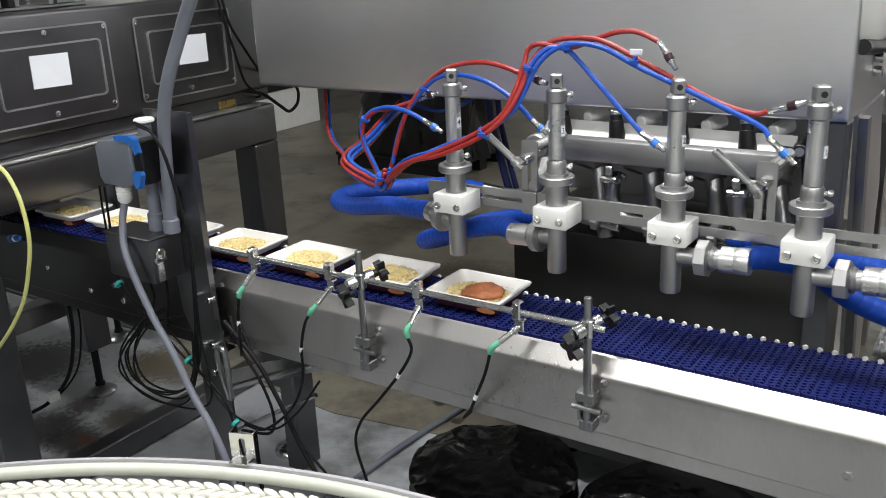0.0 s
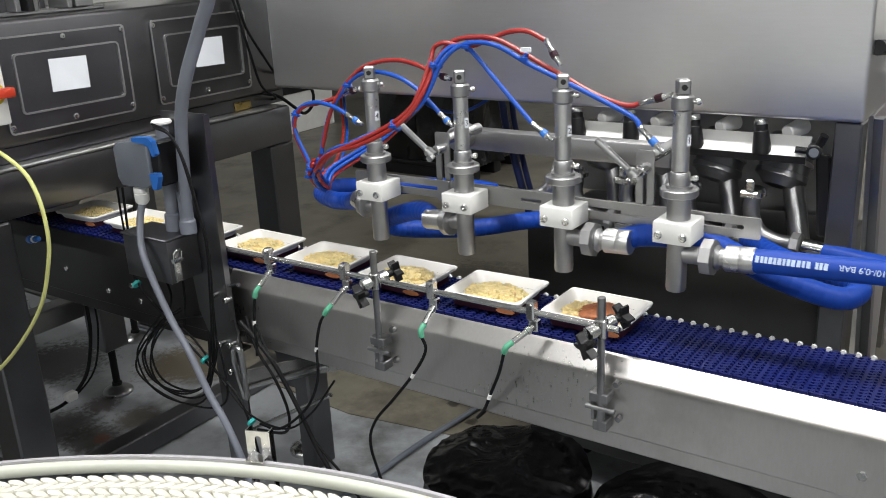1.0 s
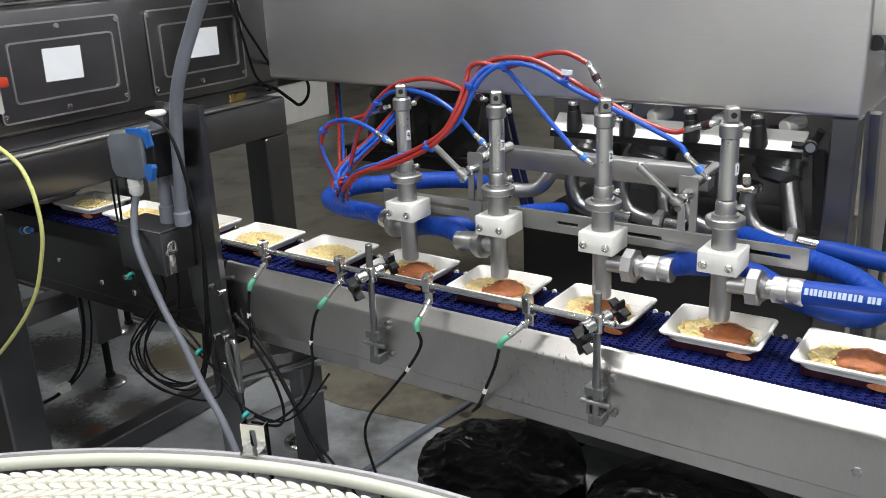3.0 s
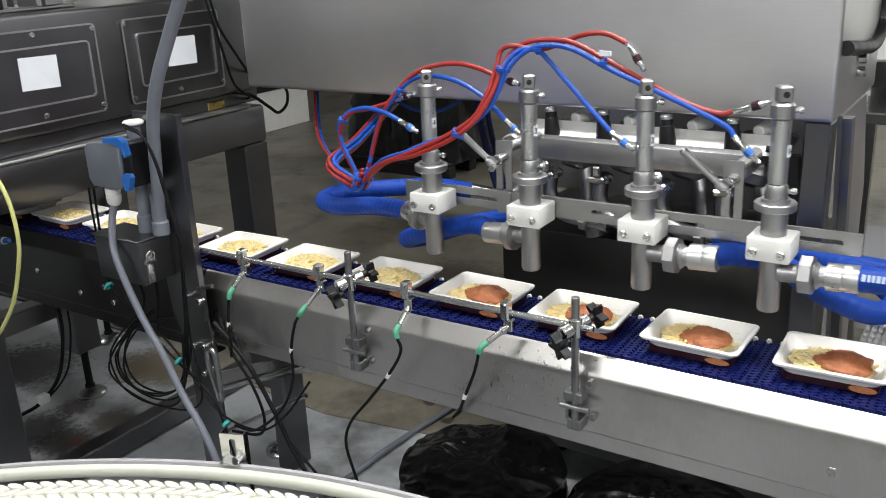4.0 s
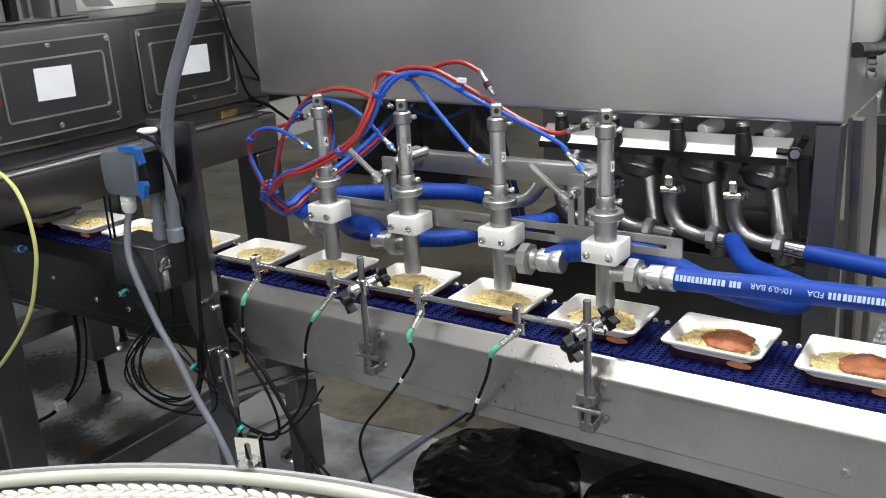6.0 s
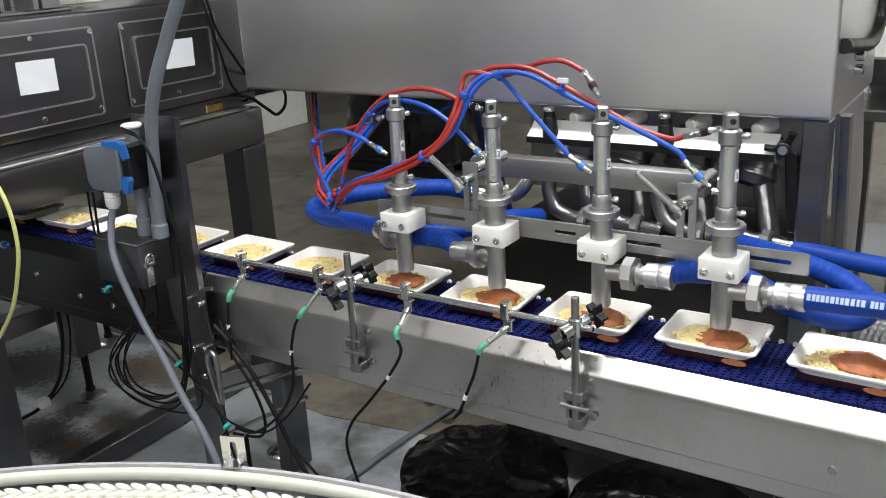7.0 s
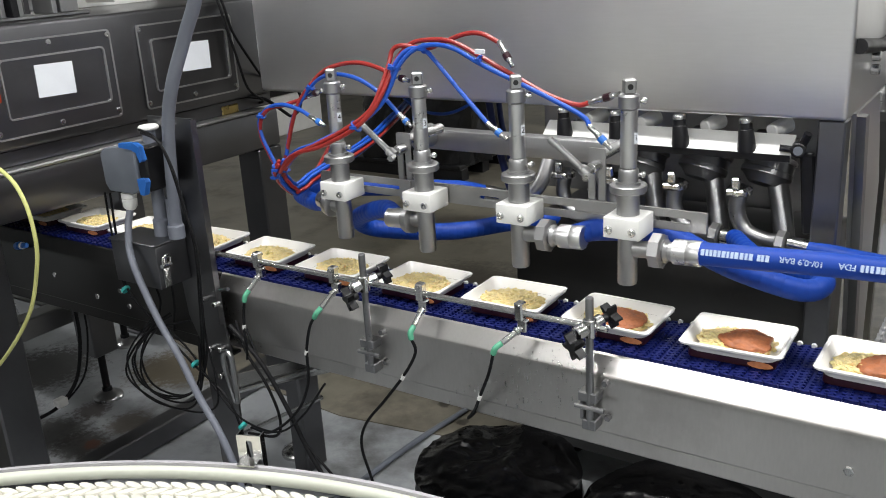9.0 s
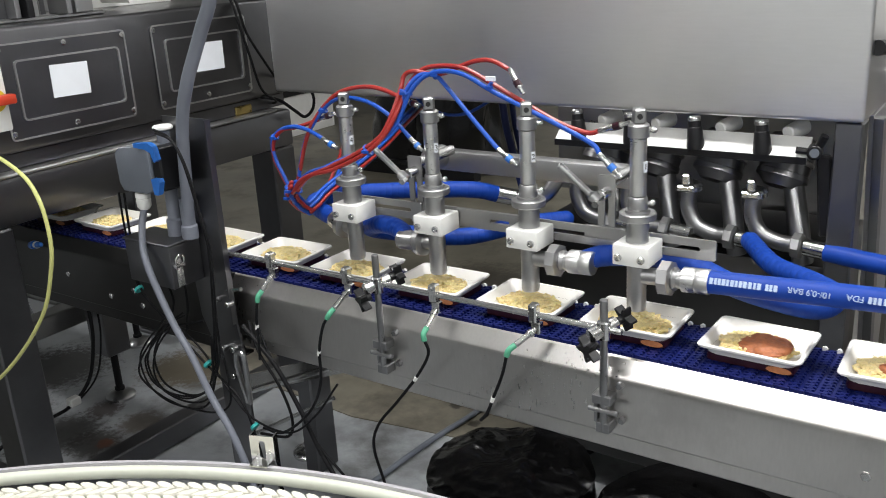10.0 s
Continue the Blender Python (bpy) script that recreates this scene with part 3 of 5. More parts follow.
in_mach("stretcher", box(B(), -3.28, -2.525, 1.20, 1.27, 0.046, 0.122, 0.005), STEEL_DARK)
for y0, y1, ly in ((1.338, 1.756, 1.500), (1.852, 2.252, 2.027), (0.80, 1.20, 0.95)):
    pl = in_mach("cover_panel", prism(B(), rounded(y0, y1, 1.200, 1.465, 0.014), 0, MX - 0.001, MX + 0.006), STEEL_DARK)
    bm = B()
    frame_prism(bm, rounded(y0, y1, 1.200, 1.465, 0.014), rounded(y0 + 0.005, y1 - 0.005, 1.205, 1.460, 0.010), 0, MX + 0.006, MX + 0.0085)
    ob = in_mach("panel_rim", bm, BEAD, parent=pl)
    bm = B()
    frame_prism(bm, rounded(y0 + 0.046, y1 - 0.030, 1.250, 1.418, 0.014), rounded(y0 + 0.051, y1 - 0.035, 1.255, 1.413, 0.010), 0, MX + 0.006, MX + 0.012)
    in_mach("pressed_bead", bm, BEAD, parent=pl)
    for y in (y0 + 0.011, (y0 + y1) / 2, y1 - 0.011):
        for z in (1.220, 1.449):
            bm = lathe(B(), (MX + 0.006, y, z), (MX + 0.016, y, z), [(0, 0.0085), (0.0022, 0.0085), (0.0026, 0.0075), (0.0027, 0.004), (0.001, 0.0035)], 14)
            in_mach("screw", bm, CHROME, parent=pl)
    tilt = Matrix.Translation((MX + 0.0075, ly + 0.049, 1.344)) @ Matrix.Rotation(radians(-1.5), 4, "X")
    st = part("paper_label", box(B(), -0.0008, 0.0008, -0.061, 0.061, -0.046, 0.046), PAPER, pl, "blank white paper label", False)
    st.matrix_basis = tilt
# isolator switch
bm = box(B(), MX + 0.007, MX + 0.075, 1.238, 1.312, 1.245, 1.435, 0.006, seg=2)
sw = in_mach("isolator_switch", bm, WHITE_PLASTIC, "white isolator switch with red handle")
in_mach("switch_plate", prism(B(), [(1.275 + 0.030 * math.cos(a / 12 * math.pi), 1.33 + 0.030 * math.sin(a / 12 * math.pi)) for a in range(24)], 0, MX + 0.076, MX + 0.080), YELLOW_PLATE, parent=sw)
in_mach("switch_handle", box(B(), MX + 0.081, MX + 0.11, 1.252, 1.318, 1.318, 1.344, 0.005, seg=2), RED_KNOB, parent=sw)
# parts standing on the housing
for name, b, mat in (("guide_block", (-2.75, -2.62, 1.33, 1.42, 1.508, 1.60), STEEL), ("guide_block", (-2.60, -2.52, 1.44, 1.50, 1.508, 1.62), STEEL_DARK), ("guide_block", (-2.66, -2.56, 1.55, 1.62, 1.508, 1.66), STEEL_DARK),
                     ("mounting_plate", (-2.80, -2.50, 1.30, 1.78, 1.508, 1.522), STEEL), ("guide_block", (-2.9, -2.7, 1.70, 1.78, 1.522, 1.72), STEEL), ("rear_cover", (-3.3, -3.0, 0.6, 2.3, 1.508, 1.78), WHITE_PLASTIC)):
    in_mach(name, box(B(), *b, 0.004), mat)
for y in (1.36, 1.46, 1.58):
    in_mach("roller", cyl(B(), (-2.56, y, 1.522), (-2.56, y, 1.575), 0.018, seg=14, bevel=0.003), CHROME)
for name, b, mat in (("side_bracket", (-2.52, -2.47, 1.47, 1.485, 1.522, 1.74), STEEL), ("side_bracket", (-2.52, -2.47, 1.525, 1.54, 1.522, 1.74), STEEL), ("guide_block", (-2.50, -2.44, 1.30, 1.36, 1.522, 1.56), STEEL),
                     ("guide_block", (-2.49, -2.45, 1.495, 1.515, 1.522, 1.60), DARK_PLASTIC), ("side_bracket", (-2.55, -2.45, 1.62, 1.635, 1.522, 1.70), STEEL), ("guide_block", (-2.54, -2.47, 1.66, 1.72, 1.522, 1.57), STEEL), ("cover_sheet", (-2.9, -2.88, 1.80, 2.35, 1.508, 1.80), WHITE_PLASTIC)):
    in_mach(name, box(B(), *b, 0.002), mat)
bm = B()
prism(bm, [(1.86, 1.66), (1.95, 1.53), (1.965, 1.53), (2.06, 1.66)], 0, -2.75, -2.60)
in_mach("hopper_chute", bm, WHITE_PLASTIC)
bm = B()
for pts in ([(-2.5, 2.19, 1.60), (-2.4, 2.20, 1.525), (-2.37, 2.205, 1.427), (-2.36, 2.225, 1.33), (-2.36, 2.262, 1.207), (-2.37, 2.337, 1.15), (-2.5, 2.42, 1.12)],
            [(-2.5, 2.22, 1.60), (-2.4, 2.222, 1.522), (-2.37, 2.232, 1.406), (-2.36, 2.29, 1.302), (-2.38, 2.35, 1.24), (-2.5, 2.46, 1.22)]):
    tube(bm, pts, 0.0045, 8)
in_mach("black_cable", bm, BLACK)
in_mach("black_cable", tube(B(), [(-2.42, 2.30, 1.17), (-2.38, 2.36, 1.15), (-2.36, 2.42, 1.10), (-2.36, 2.47, 1.07), (-2.36, 2.52, 1.10), (-2.38, 2.53, 1.16), (-2.5, 2.52, 1.2)], 0.006, 8), BLACK)
bm = B()
box(bm, -2.47, -2.425, 2.19, 2.27, 1.118, 1.150, 0.004)
in_mach("brass_fitting", bm, BRASS, "brass pipe fitting under the housing")

# short infeed frame seen below the conveyor
inf = thing("lower_frame", "low steel support frame on levelling feet beyond the conveyor", "frame", at=(-2.9, 1.85, FZ))
for b, name in (((-2.84, -2.74, 1.72, 1.82, 0.30, 0.70), "post"), ((-3.22, -3.08, 2.05, 2.17, 0.30, 0.70), "post"), ((-2.98, -2.90, 0.9, 1.79, 0.40, 0.475), "rail"), ((-3.30, -2.985, 1.70, 1.78, 0.40, 0.475), "rail")):
    o = part(name, box(B(), *b, 0.005), STEEL if name == "rail" else STEEL_DARK, inf)
    o.matrix_parent_inverse = Matrix.Translation((2.9, -1.85, -FZ))
for x, y in ((-2.77, 1.76), (-3.12, 2.11)):
    o = part("levelling_foot", lathe(B(), (x, y, FZ), (x, y, FZ + 0.3), [(0, 0.054), (0.010, 0.055), (0.016, 0.050), (0.026, 0.034), (0.032, 0.018), (0.04, 0.016)], 24), STEEL, inf)
    st = part("foot_stem", lathe(B(), (x, y, FZ + 0.03), (x, y, FZ + 0.3), [(0, 0.018), (0.014, 0.018), (0.016, 0.0135), (0.17, 0.0135)], 16), BLACK, o, "black threaded foot stem")
    o.matrix_parent_inverse = Matrix.Translation((2.9, -1.85, -FZ))

# ---- mast with junction box and plug ----
mast = thing("control_mast", "upright folded steel plate mast carrying a junction box and plugs", "mast", at=(-1.68, 1.38, FZ))


def in_mast(name, bm, mat, label="", parent=mast):
    ob = part(name, bm, mat, parent, label)
    if parent is mast:
        ob.matrix_parent_inverse = Matrix.Translation((1.68, -1.38, -FZ))
    return ob


bm = B()
prism(bm, [(-1.775, 1.305), (-1.612, 1.305), (-1.612, 0.80), (-1.60, 0.72), (-1.60, FZ), (-1.69, FZ), (-1.70, 0.72), (-1.735, 0.80)], 1, 1.366, 1.372)
box(bm, -1.615, -1.610, 1.354, 1.366, 0.80, 1.305)
in_mast("mast_plate", bm, STEEL_DARK)
in_mast("base_plate", box(B(), -1.74, -1.55, 1.30, 1.44, FZ, FZ + 0.006), STEEL)
for x, z in ((-1.655, 0.86), (-1.615, 0.855), (-1.655, 0.73), (-1.62, 0.735), (-1.63, 0.66)):
    in_mast("bolt", cyl(B(), (x, 1.366, z), (x, 1.345, z), 0.008, seg=12, bevel=0.002), CHROME)
in_mast("side_pin", cyl(B(), (-1.625, 1.366, 0.885), (-1.56, 1.35, 0.905), 0.005, seg=10), CHROME)
jb = in_mast("junction_box", box(B(), -1.868, -1.702, 1.272, 1.366, 0.905, 1.012, 0.004, seg=2), STEEL_DARK, "stainless junction box with a toggle latch")
in_mast("box_lid", box(B(), -1.871, -1.699, 1.268, 1.366, 1.0125, 1.018, 0.002), STEEL_DARK, parent=jb)
bm = B()
box(bm, -1.7015, -1.693, 1.280, 1.300, 0.91, 0.985, 0.002)
cyl(bm, (-1.693, 1.276, 0.965), (-1.693, 1.304, 0.965), 0.006, seg=10)
tube(bm, [(-1.692, 1.278, 0.965), (-1.688, 1.279, 0.985), (-1.687, 1.290, 0.992), (-1.688, 1.301, 0.985), (-1.692, 1.302, 0.965)], 0.0025, 6, 4)
in_mast("toggle_latch", bm, CHROME, parent=jb)
bm = B()
prism(bm, [(-1.852, 1.226), (-1.838, 1.240), (-1.752, 1.251), (-1.728, 1.246), (-1.728, 1.148), (-1.75, 1.137), (-1.838, 1.137), (-1.850, 1.155)], 1, 1.275, 1.345)
bmesh.ops.bevel(bm, geom=list(bm.edges), offset=0.003, segments=2, affect="EDGES", profile=0.5)
plug = in_mast("plug_housing", bm, GREY_PLASTIC, "grey industrial plug housing with blue latches")
in_mast("plug_insert", box(B(), -1.727, -1.695, 1.282, 1.35, 1.146, 1.250, 0.004), DARK_PLASTIC, parent=plug)
for outline in ([(-1.752, 1.262), (-1.70, 1.266), (-1.683, 1.258), (-1.676, 1.228), (-1.686, 1.222), (-1.695, 1.244), (-1.712, 1.250), (-1.752, 1.252)],
                [(-1.706, 1.182), (-1.680, 1.184), (-1.676, 1.176), (-1.688, 1.145), (-1.702, 1.145)]):
    in_mast("latch", prism(B(), outline, 1, 1.258, 1.272), BLUE_CLIP, "blue plastic locking latch", parent=plug)
bm = lathe(B(), (-1.803, 1.30, 1.138), (-1.804, 1.30, 1.05), [(0, 0.013), (0.006, 0.013), (0.008, 0.018), (0.020, 0.018), (0.022, 0.0155), (0.024, 0.018), (0.042, 0.017), (0.050, 0.011)], 12)
in_mast("cable_gland", bm, WHITE_PLASTIC, "white plastic cable gland", parent=plug)
bm = B()
lathe(bm, (-1.700, 1.340, 1.0185), (-1.698, 1.340, 1.12), [(0, 0.020), (0.03, 0.020), (0.034, 0.0165), (0.1, 0.0165)], 18)
lathe(bm, (-1.752, 1.340, 1.0185), (-1.742, 1.340, 1.31), [(0, 0.020), (0.04, 0.020), (0.044, 0.0155), (0.12, 0.0155), (0.122, 0.0185), (0.135, 0.0185), (0.137, 0.0155), (0.27, 0.0155)], 18)
in_mast("conduit_stub", bm, GREY_HOSE, "grey plastic conduit fittings")
in_mast("stub_cap", cyl(B(), (-1.742, 1.340, 1.279), (-1.742, 1.340, 1.289), 0.024, seg=18, bevel=0.003), WHITE_PLASTIC)
in_mast("conduit", tube(B(), [(-1.700, 1.340, 1.05), (-1.676, 1.33, 1.150), (-1.640, 1.315, 1.295), (-1.586, 1.30, 1.395), (-1.520, 1.30, 1.503), (-1.455, 1.29, 1.60), (-1.40, 1.27, 1.80), (-1.45, 1.25, 2.4), (-1.45, 1.25, 3.6)], 0.0145, 16), GREY_HOSE, "thick grey flexible conduit rising to the ceiling")
in_mast("conduit", tube(B(), [(-1.803, 1.298, 1.092), (-1.800, 1.28, 1.045), (-1.764, 1.25, 0.974), (-1.706, 1.25, 0.84), (-1.648, 1.25, 0.75), (-1.600, 1.25, 0.656), (-1.548, 1.25, 0.579), (-1.505, 1.25, 0.48), (-1.45, 1.25, 0.30), (-1.41, 1.27, FZ + 0.011)], 0.0088, 14), GREY_HOSE, "grey flexible conduit hanging to the floor")
for pts, r in (([(-1.679, 1.265, 1.297), (-1.627, 1.265, 1.281), (-1.593, 1.265, 1.226), (-1.568, 1.265, 1.125), (-1.551, 1.265, 1.034), (-1.561, 1.265, 0.924), (-1.659, 1.33, 0.76), (-1.712, 1.34, 0.622), (-1.787, 1.34, 0.571), (-1.898, 1.34, 0.578), (-1.925, 1.34, 0.655), (-1.856, 1.34, 0.751), (-1.78, 1.345, 0.797)], 0.0042),
               ([(-1.668, 1.261, 1.291), (-1.615, 1.261, 1.275), (-1.581, 1.261, 1.22), (-1.557, 1.261, 1.119), (-1.54, 1.261, 1.029), (-1.55, 1.261, 0.918), (-1.65, 1.325, 0.74), (-1.70, 1.33, 0.60), (-1.80, 1.33, 0.553), (-1.91, 1.33, 0.57), (-1.95, 1.335, 0.64), (-1.88, 1.34, 0.74), (-1.79, 1.35, 0.80)], 0.004),
               ([(-1.896, 1.30, 1.12), (-1.912, 1.31, 1.024), (-1.915, 1.32, 0.871), (-1.853, 1.325, 0.803), (-1.718, 1.325, 0.736), (-1.616, 1.32, 0.634), (-1.548, 1.325, 0.573), (-1.435, 1.33, 0.564), (-1.354, 1.34, 0.624), (-1.29, 1.36, 0.715)], 0.004),
               ([(-1.876, 1.30, 1.12), (-1.896, 1.31, 0.966), (-1.895, 1.315, 0.858), (-1.794, 1.315, 0.775), (-1.685, 1.315, 0.696), (-1.578, 1.315, 0.628), (-1.543, 1.32, 0.527), (-1.53, 1.33, 0.40)], 0.0045),
               ([(-1.643, 1.31, 0.782), (-1.67, 1.31, 0.621), (-1.747, 1.315, 0.553), (-1.871, 1.32, 0.547), (-1.966, 1.32, 0.583), (-1.97, 1.325, 0.633), (-1.898, 1.33, 0.715), (-1.819, 1.335, 0.762), (-1.70, 1.34, 0.80)], 0.0042),
               ([(-1.532, 1.36, 0.819), (-1.48, 1.345, 0.742), (-1.419, 1.34, 0.667), (-1.363, 1.34, 0.561), (-1.276, 1.36, 0.45), (-1.22, 1.40, 0.30), (-1.2, 1.46, FZ + 0.01)], 0.0050),
               ([(-1.56, 1.36, 0.82), (-1.52, 1.345, 0.75), (-1.46, 1.34, 0.68), (-1.43, 1.34, 0.60), (-1.45, 1.34, 0.545), (-1.54, 1.335, 0.53)], 0.0055),
               ([(-1.83, 1.34, 0.905), (-1.82, 1.35, 0.84), (-1.84, 1.36, 0.80), (-1.87, 1.37, 0.76)], 0.0045),
               ([(-1.75, 1.34, 0.905), (-1.76, 1.345, 0.83), (-1.79, 1.36, 0.78), (-1.81, 1.37, 0.74)], 0.0045)):
    in_mast("black_cable", tube(B(), pts, r * 0.68, 8, 6), BLACK)
for pts, r in (([(-1.809, 1.325, 0.789), (-1.912, 1.325, 0.687), (-1.947, 1.325, 0.638), (-1.929, 1.325, 0.584), (-1.852, 1.325, 0.566), (-1.760, 1.325, 0.584), (-1.687, 1.325, 0.629), (-1.653, 1.325, 0.699), (-1.644, 1.325, 0.793), (-1.630, 1.325, 0.913), (-1.625, 1.325, 1.013)], 0.0027),
               ([(-1.785, 1.318, 0.789), (-1.867, 1.318, 0.708), (-1.906, 1.318, 0.634), (-1.886, 1.318, 0.581), (-1.803, 1.318, 0.569), (-1.723, 1.318, 0.600), (-1.666, 1.318, 0.653), (-1.630, 1.318, 0.738), (-1.624, 1.318, 0.829), (-1.612, 1.318, 0.947)], 0.0026),
               ([(-1.811, 1.315, 0.800), (-1.911, 1.315, 0.708), (-1.954, 1.315, 0.645), (-1.934, 1.315, 0.578), (-1.867, 1.315, 0.547), (-1.766, 1.315, 0.548), (-1.671, 1.315, 0.564), (-1.615, 1.315, 0.605), (-1.609, 1.315, 0.684), (-1.622, 1.315, 0.764)], 0.0026),
               ([(-1.560, 1.340, 0.815), (-1.510, 1.340, 0.775), (-1.454, 1.340, 0.718), (-1.396, 1.340, 0.625), (-1.346, 1.340, 0.529), (-1.285, 1.340, 0.446)], 0.0055)):
    in_mast("black_cable", tube(B(), pts, r, 8, 6), BLACK)
for p in ((-1.905, 1.313, 0.862), (-1.68, 1.315, 0.70), (-1.545, 1.32, 0.56)):
    in_mast("cable_tie", lathe(B(), p, (p[0] + 0.008, p[1], p[2] - 0.006), [(0, 0.012), (0.008, 0.012)], 10), TEAL, "teal cable tie")
# loose lever bracket on the mast foot
bm = B()
tube(bm, [(-1.60, 1.36, 0.59), (-1.60, 1.34, 0.70), (-1.595, 1.34, 0.735), (-1.575, 1.34, 0.735), (-1.57, 1.34, 0.71), (-1.575, 1.345, 0.60)], 0.007, 8, 5)
in_mast("hoop_bracket", bm, STEEL)
bm = B()
cyl(bm, (-1.79, 1.5, 0.50), (-1.44, 1.5, 0.66), 0.008, seg=10)
cyl(bm, (-1.76, 1.5, 0.38), (-1.44, 1.5, 0.575), 0.006, seg=10)
box(bm, -1.80, -1.40, 1.505, 1.515, 0.575, 0.625, 0, Matrix.Translation((-1.6, 1.5, 0.6)) @ Matrix.Rotation(radians(-22), 4, "Y") @ Matrix.Translation((1.6, -1.5, -0.6)))
in_mast("brace_rod", bm, CHROME)

# yellow cable in the foreground
yc = tagged(part("yellow_cable", tube(B(), [(-2.0, 1.0, 1.32), (-1.802, 1.0, 1.257), (-1.74, 1.0, 1.203), (-1.725, 1.0, 1.118), (-1.746, 1.0, 1.04), (-1.818, 1.0, 0.921), (-1.988, 1.0, 0.766), (-2.25, 1.0, 0.58), (-2.50, 1.0, 0.36), (-2.66, 1.0, FZ + 0.006)], 0.0044, 10), YELLOW), "yellow-green cable hanging in a loose arc", "cable")

for k, dy in enumerate((0.0, 0.03)):
    o = part("black_cable", tube(B(), [(-2.62, 1.60 + dy, 0.76), (-2.60, 1.592 + dy, 0.56), (-2.60, 1.585 + dy, 0.45), (-2.60, 1.545 + dy, 0.33), (-2.60, 1.465 + dy * 0.5, 0.27), (-2.60, 1.38, 0.26), (-2.62, 1.25, 0.24), (-2.7, 1.1, 0.135)], 0.0062 - 0.0028 * k, 8), BLACK, inf)
    o.matrix_parent_inverse = Matrix.Translation((2.9, -1.85, -FZ))
o = part("cable_connector", box(B(), -2.615, -2.585, 1.455, 1.495, 0.265, 0.295, 0.004), WHITE_PLASTIC, inf, "white inline cable connector")
o.matrix_parent_inverse = Matrix.Translation((2.9, -1.85, -FZ))

# ---- filling machine behind the belt ----
fil = thing("filling_machine", "large stainless filling machine with a broad satin hood", "machine", at=(-1.2, 2.2, FZ))


def in_fil(name, bm, mat, label="", parent=fil, smooth=True):
    ob = part(name, bm, mat, parent, label, smooth)
    if parent is fil:
        ob.matrix_parent_inverse = Matrix.Translation((1.2, -2.2, -FZ))
    return ob


in_fil("hood", box(B(), -2.03, -0.342, 2.0, 2.52, 1.252, 2.10, 0.010, seg=3), STEEL_HOOD)
for x in (-0.402,):
    in_fil("front_leg", box(B(), x, x + 0.056, 2.012, 2.07, FZ, 1.251, 0.004), STEEL_DARK)
bm = B()
prism(bm, [(2.10, 1.251), (2.40, 1.251), (2.52, 1.0), (2.52, FZ), (2.36, FZ)], 0, -0.352, -0.342)
in_fil("side_plate", bm, STEEL_HOOD)
bm = B()
prism(bm, [(2.10, 1.245), (2.14, 1.245), (2.40, FZ), (2.36, FZ)], 0, -0.341, -0.322)
in_fil("side_flange", bm, STEEL)
# cabinet front coloured near black for the shadow under the conveyor
in_fil("base_cabinet", box(B(), -1.19, -0.405, 2.08, 2.50, FZ + 0.12, 0.90, 0.006, seg=2), SHADED_PANEL)
for x in (-1.10, -0.50):
    in_fil("caster", cyl(B(), (x, 2.26, FZ + 0.06), (x + 0.03, 2.26, FZ + 0.06), 0.06, bevel=0.006), BLACK)
    in_fil("caster_fork", box(B(), x - 0.008, x + 0.038, 2.24, 2.28, FZ + 0.06, FZ + 0.12), STEEL)
# white colour and tilt imitate bright light reflected off the steel shelf
bm = prism(B(), [(2.004, 1.164), (2.050, 1.200), (2.050, 1.208), (2.002, 1.172)], 0, -1.06, -0.452)
in_fil("valve_shelf", bm, WHITE_PLASTIC, "sloping valve shelf, coloured white for the light it reflects")
in_fil("shelf_edge", box(B(), -1.06, -0.452, 1.9975, 2.0015, 1.157, 1.172), DARK_PLASTIC)
in_fil("rear_panel", box(B(), -1.3, -0.42, 2.48, 2.50, 0.902, 1.25), STEEL)
bm = B()
tube(bm, [(-0.335, 2.02, 1.405), (-0.335, 2.35, 1.372), (-0.335, 2.47, 1.40), (-0.335, 2.50, 1.48), (-0.335, 2.50, 1.75)], 0.016, 12)
in_fil("black_handle", bm, DARK_PLASTIC)
for z in (1.33, 1.36):
    in_fil("side_bolt", cyl(B(), (-0.341, 2.22, z), (-0.322, 2.22, z), 0.012, seg=12, bevel=0.002), CHROME)
bm = B()
cyl(bm, (-0.440, 2.03, 1.186), (-0.434, 1.99, 1.186), 0.016, seg=20, bevel=0.002)
tube(bm, [(-0.437, 2.008, 1.186), (-0.425, 2.004, 1.205), (-0.417, 2.0, 1.223)], 0.009, 10, 3)
tube(bm, [(-0.437, 2.008, 1.186), (-0.455, 2.004, 1.186), (-0.475, 2.0, 1.188)], 0.0075, 10, 3)
ck = in_fil("clamp_knob", bm, DARK_PLASTIC, "black clamp lever with a grey hub")
in_fil("knob_hub", cyl(B(), (-0.4340, 1.9905, 1.186), (-0.4336, 1.988, 1.186), 0.010, seg=18), GREY_PLASTIC, parent=ck)
bm = B()
box(bm, -0.43, -0.398, 2.018, 2.04, 0.99, 1.175, 0.006, Matrix.Translation((-0.41, 2.03, 1.1)) @ Matrix.Rotation(radians(-5), 4, "Y") @ Matrix.Translation((0.41, -2.03, -1.1)))
in_fil("lever_arm", bm, DARK_PLASTIC)
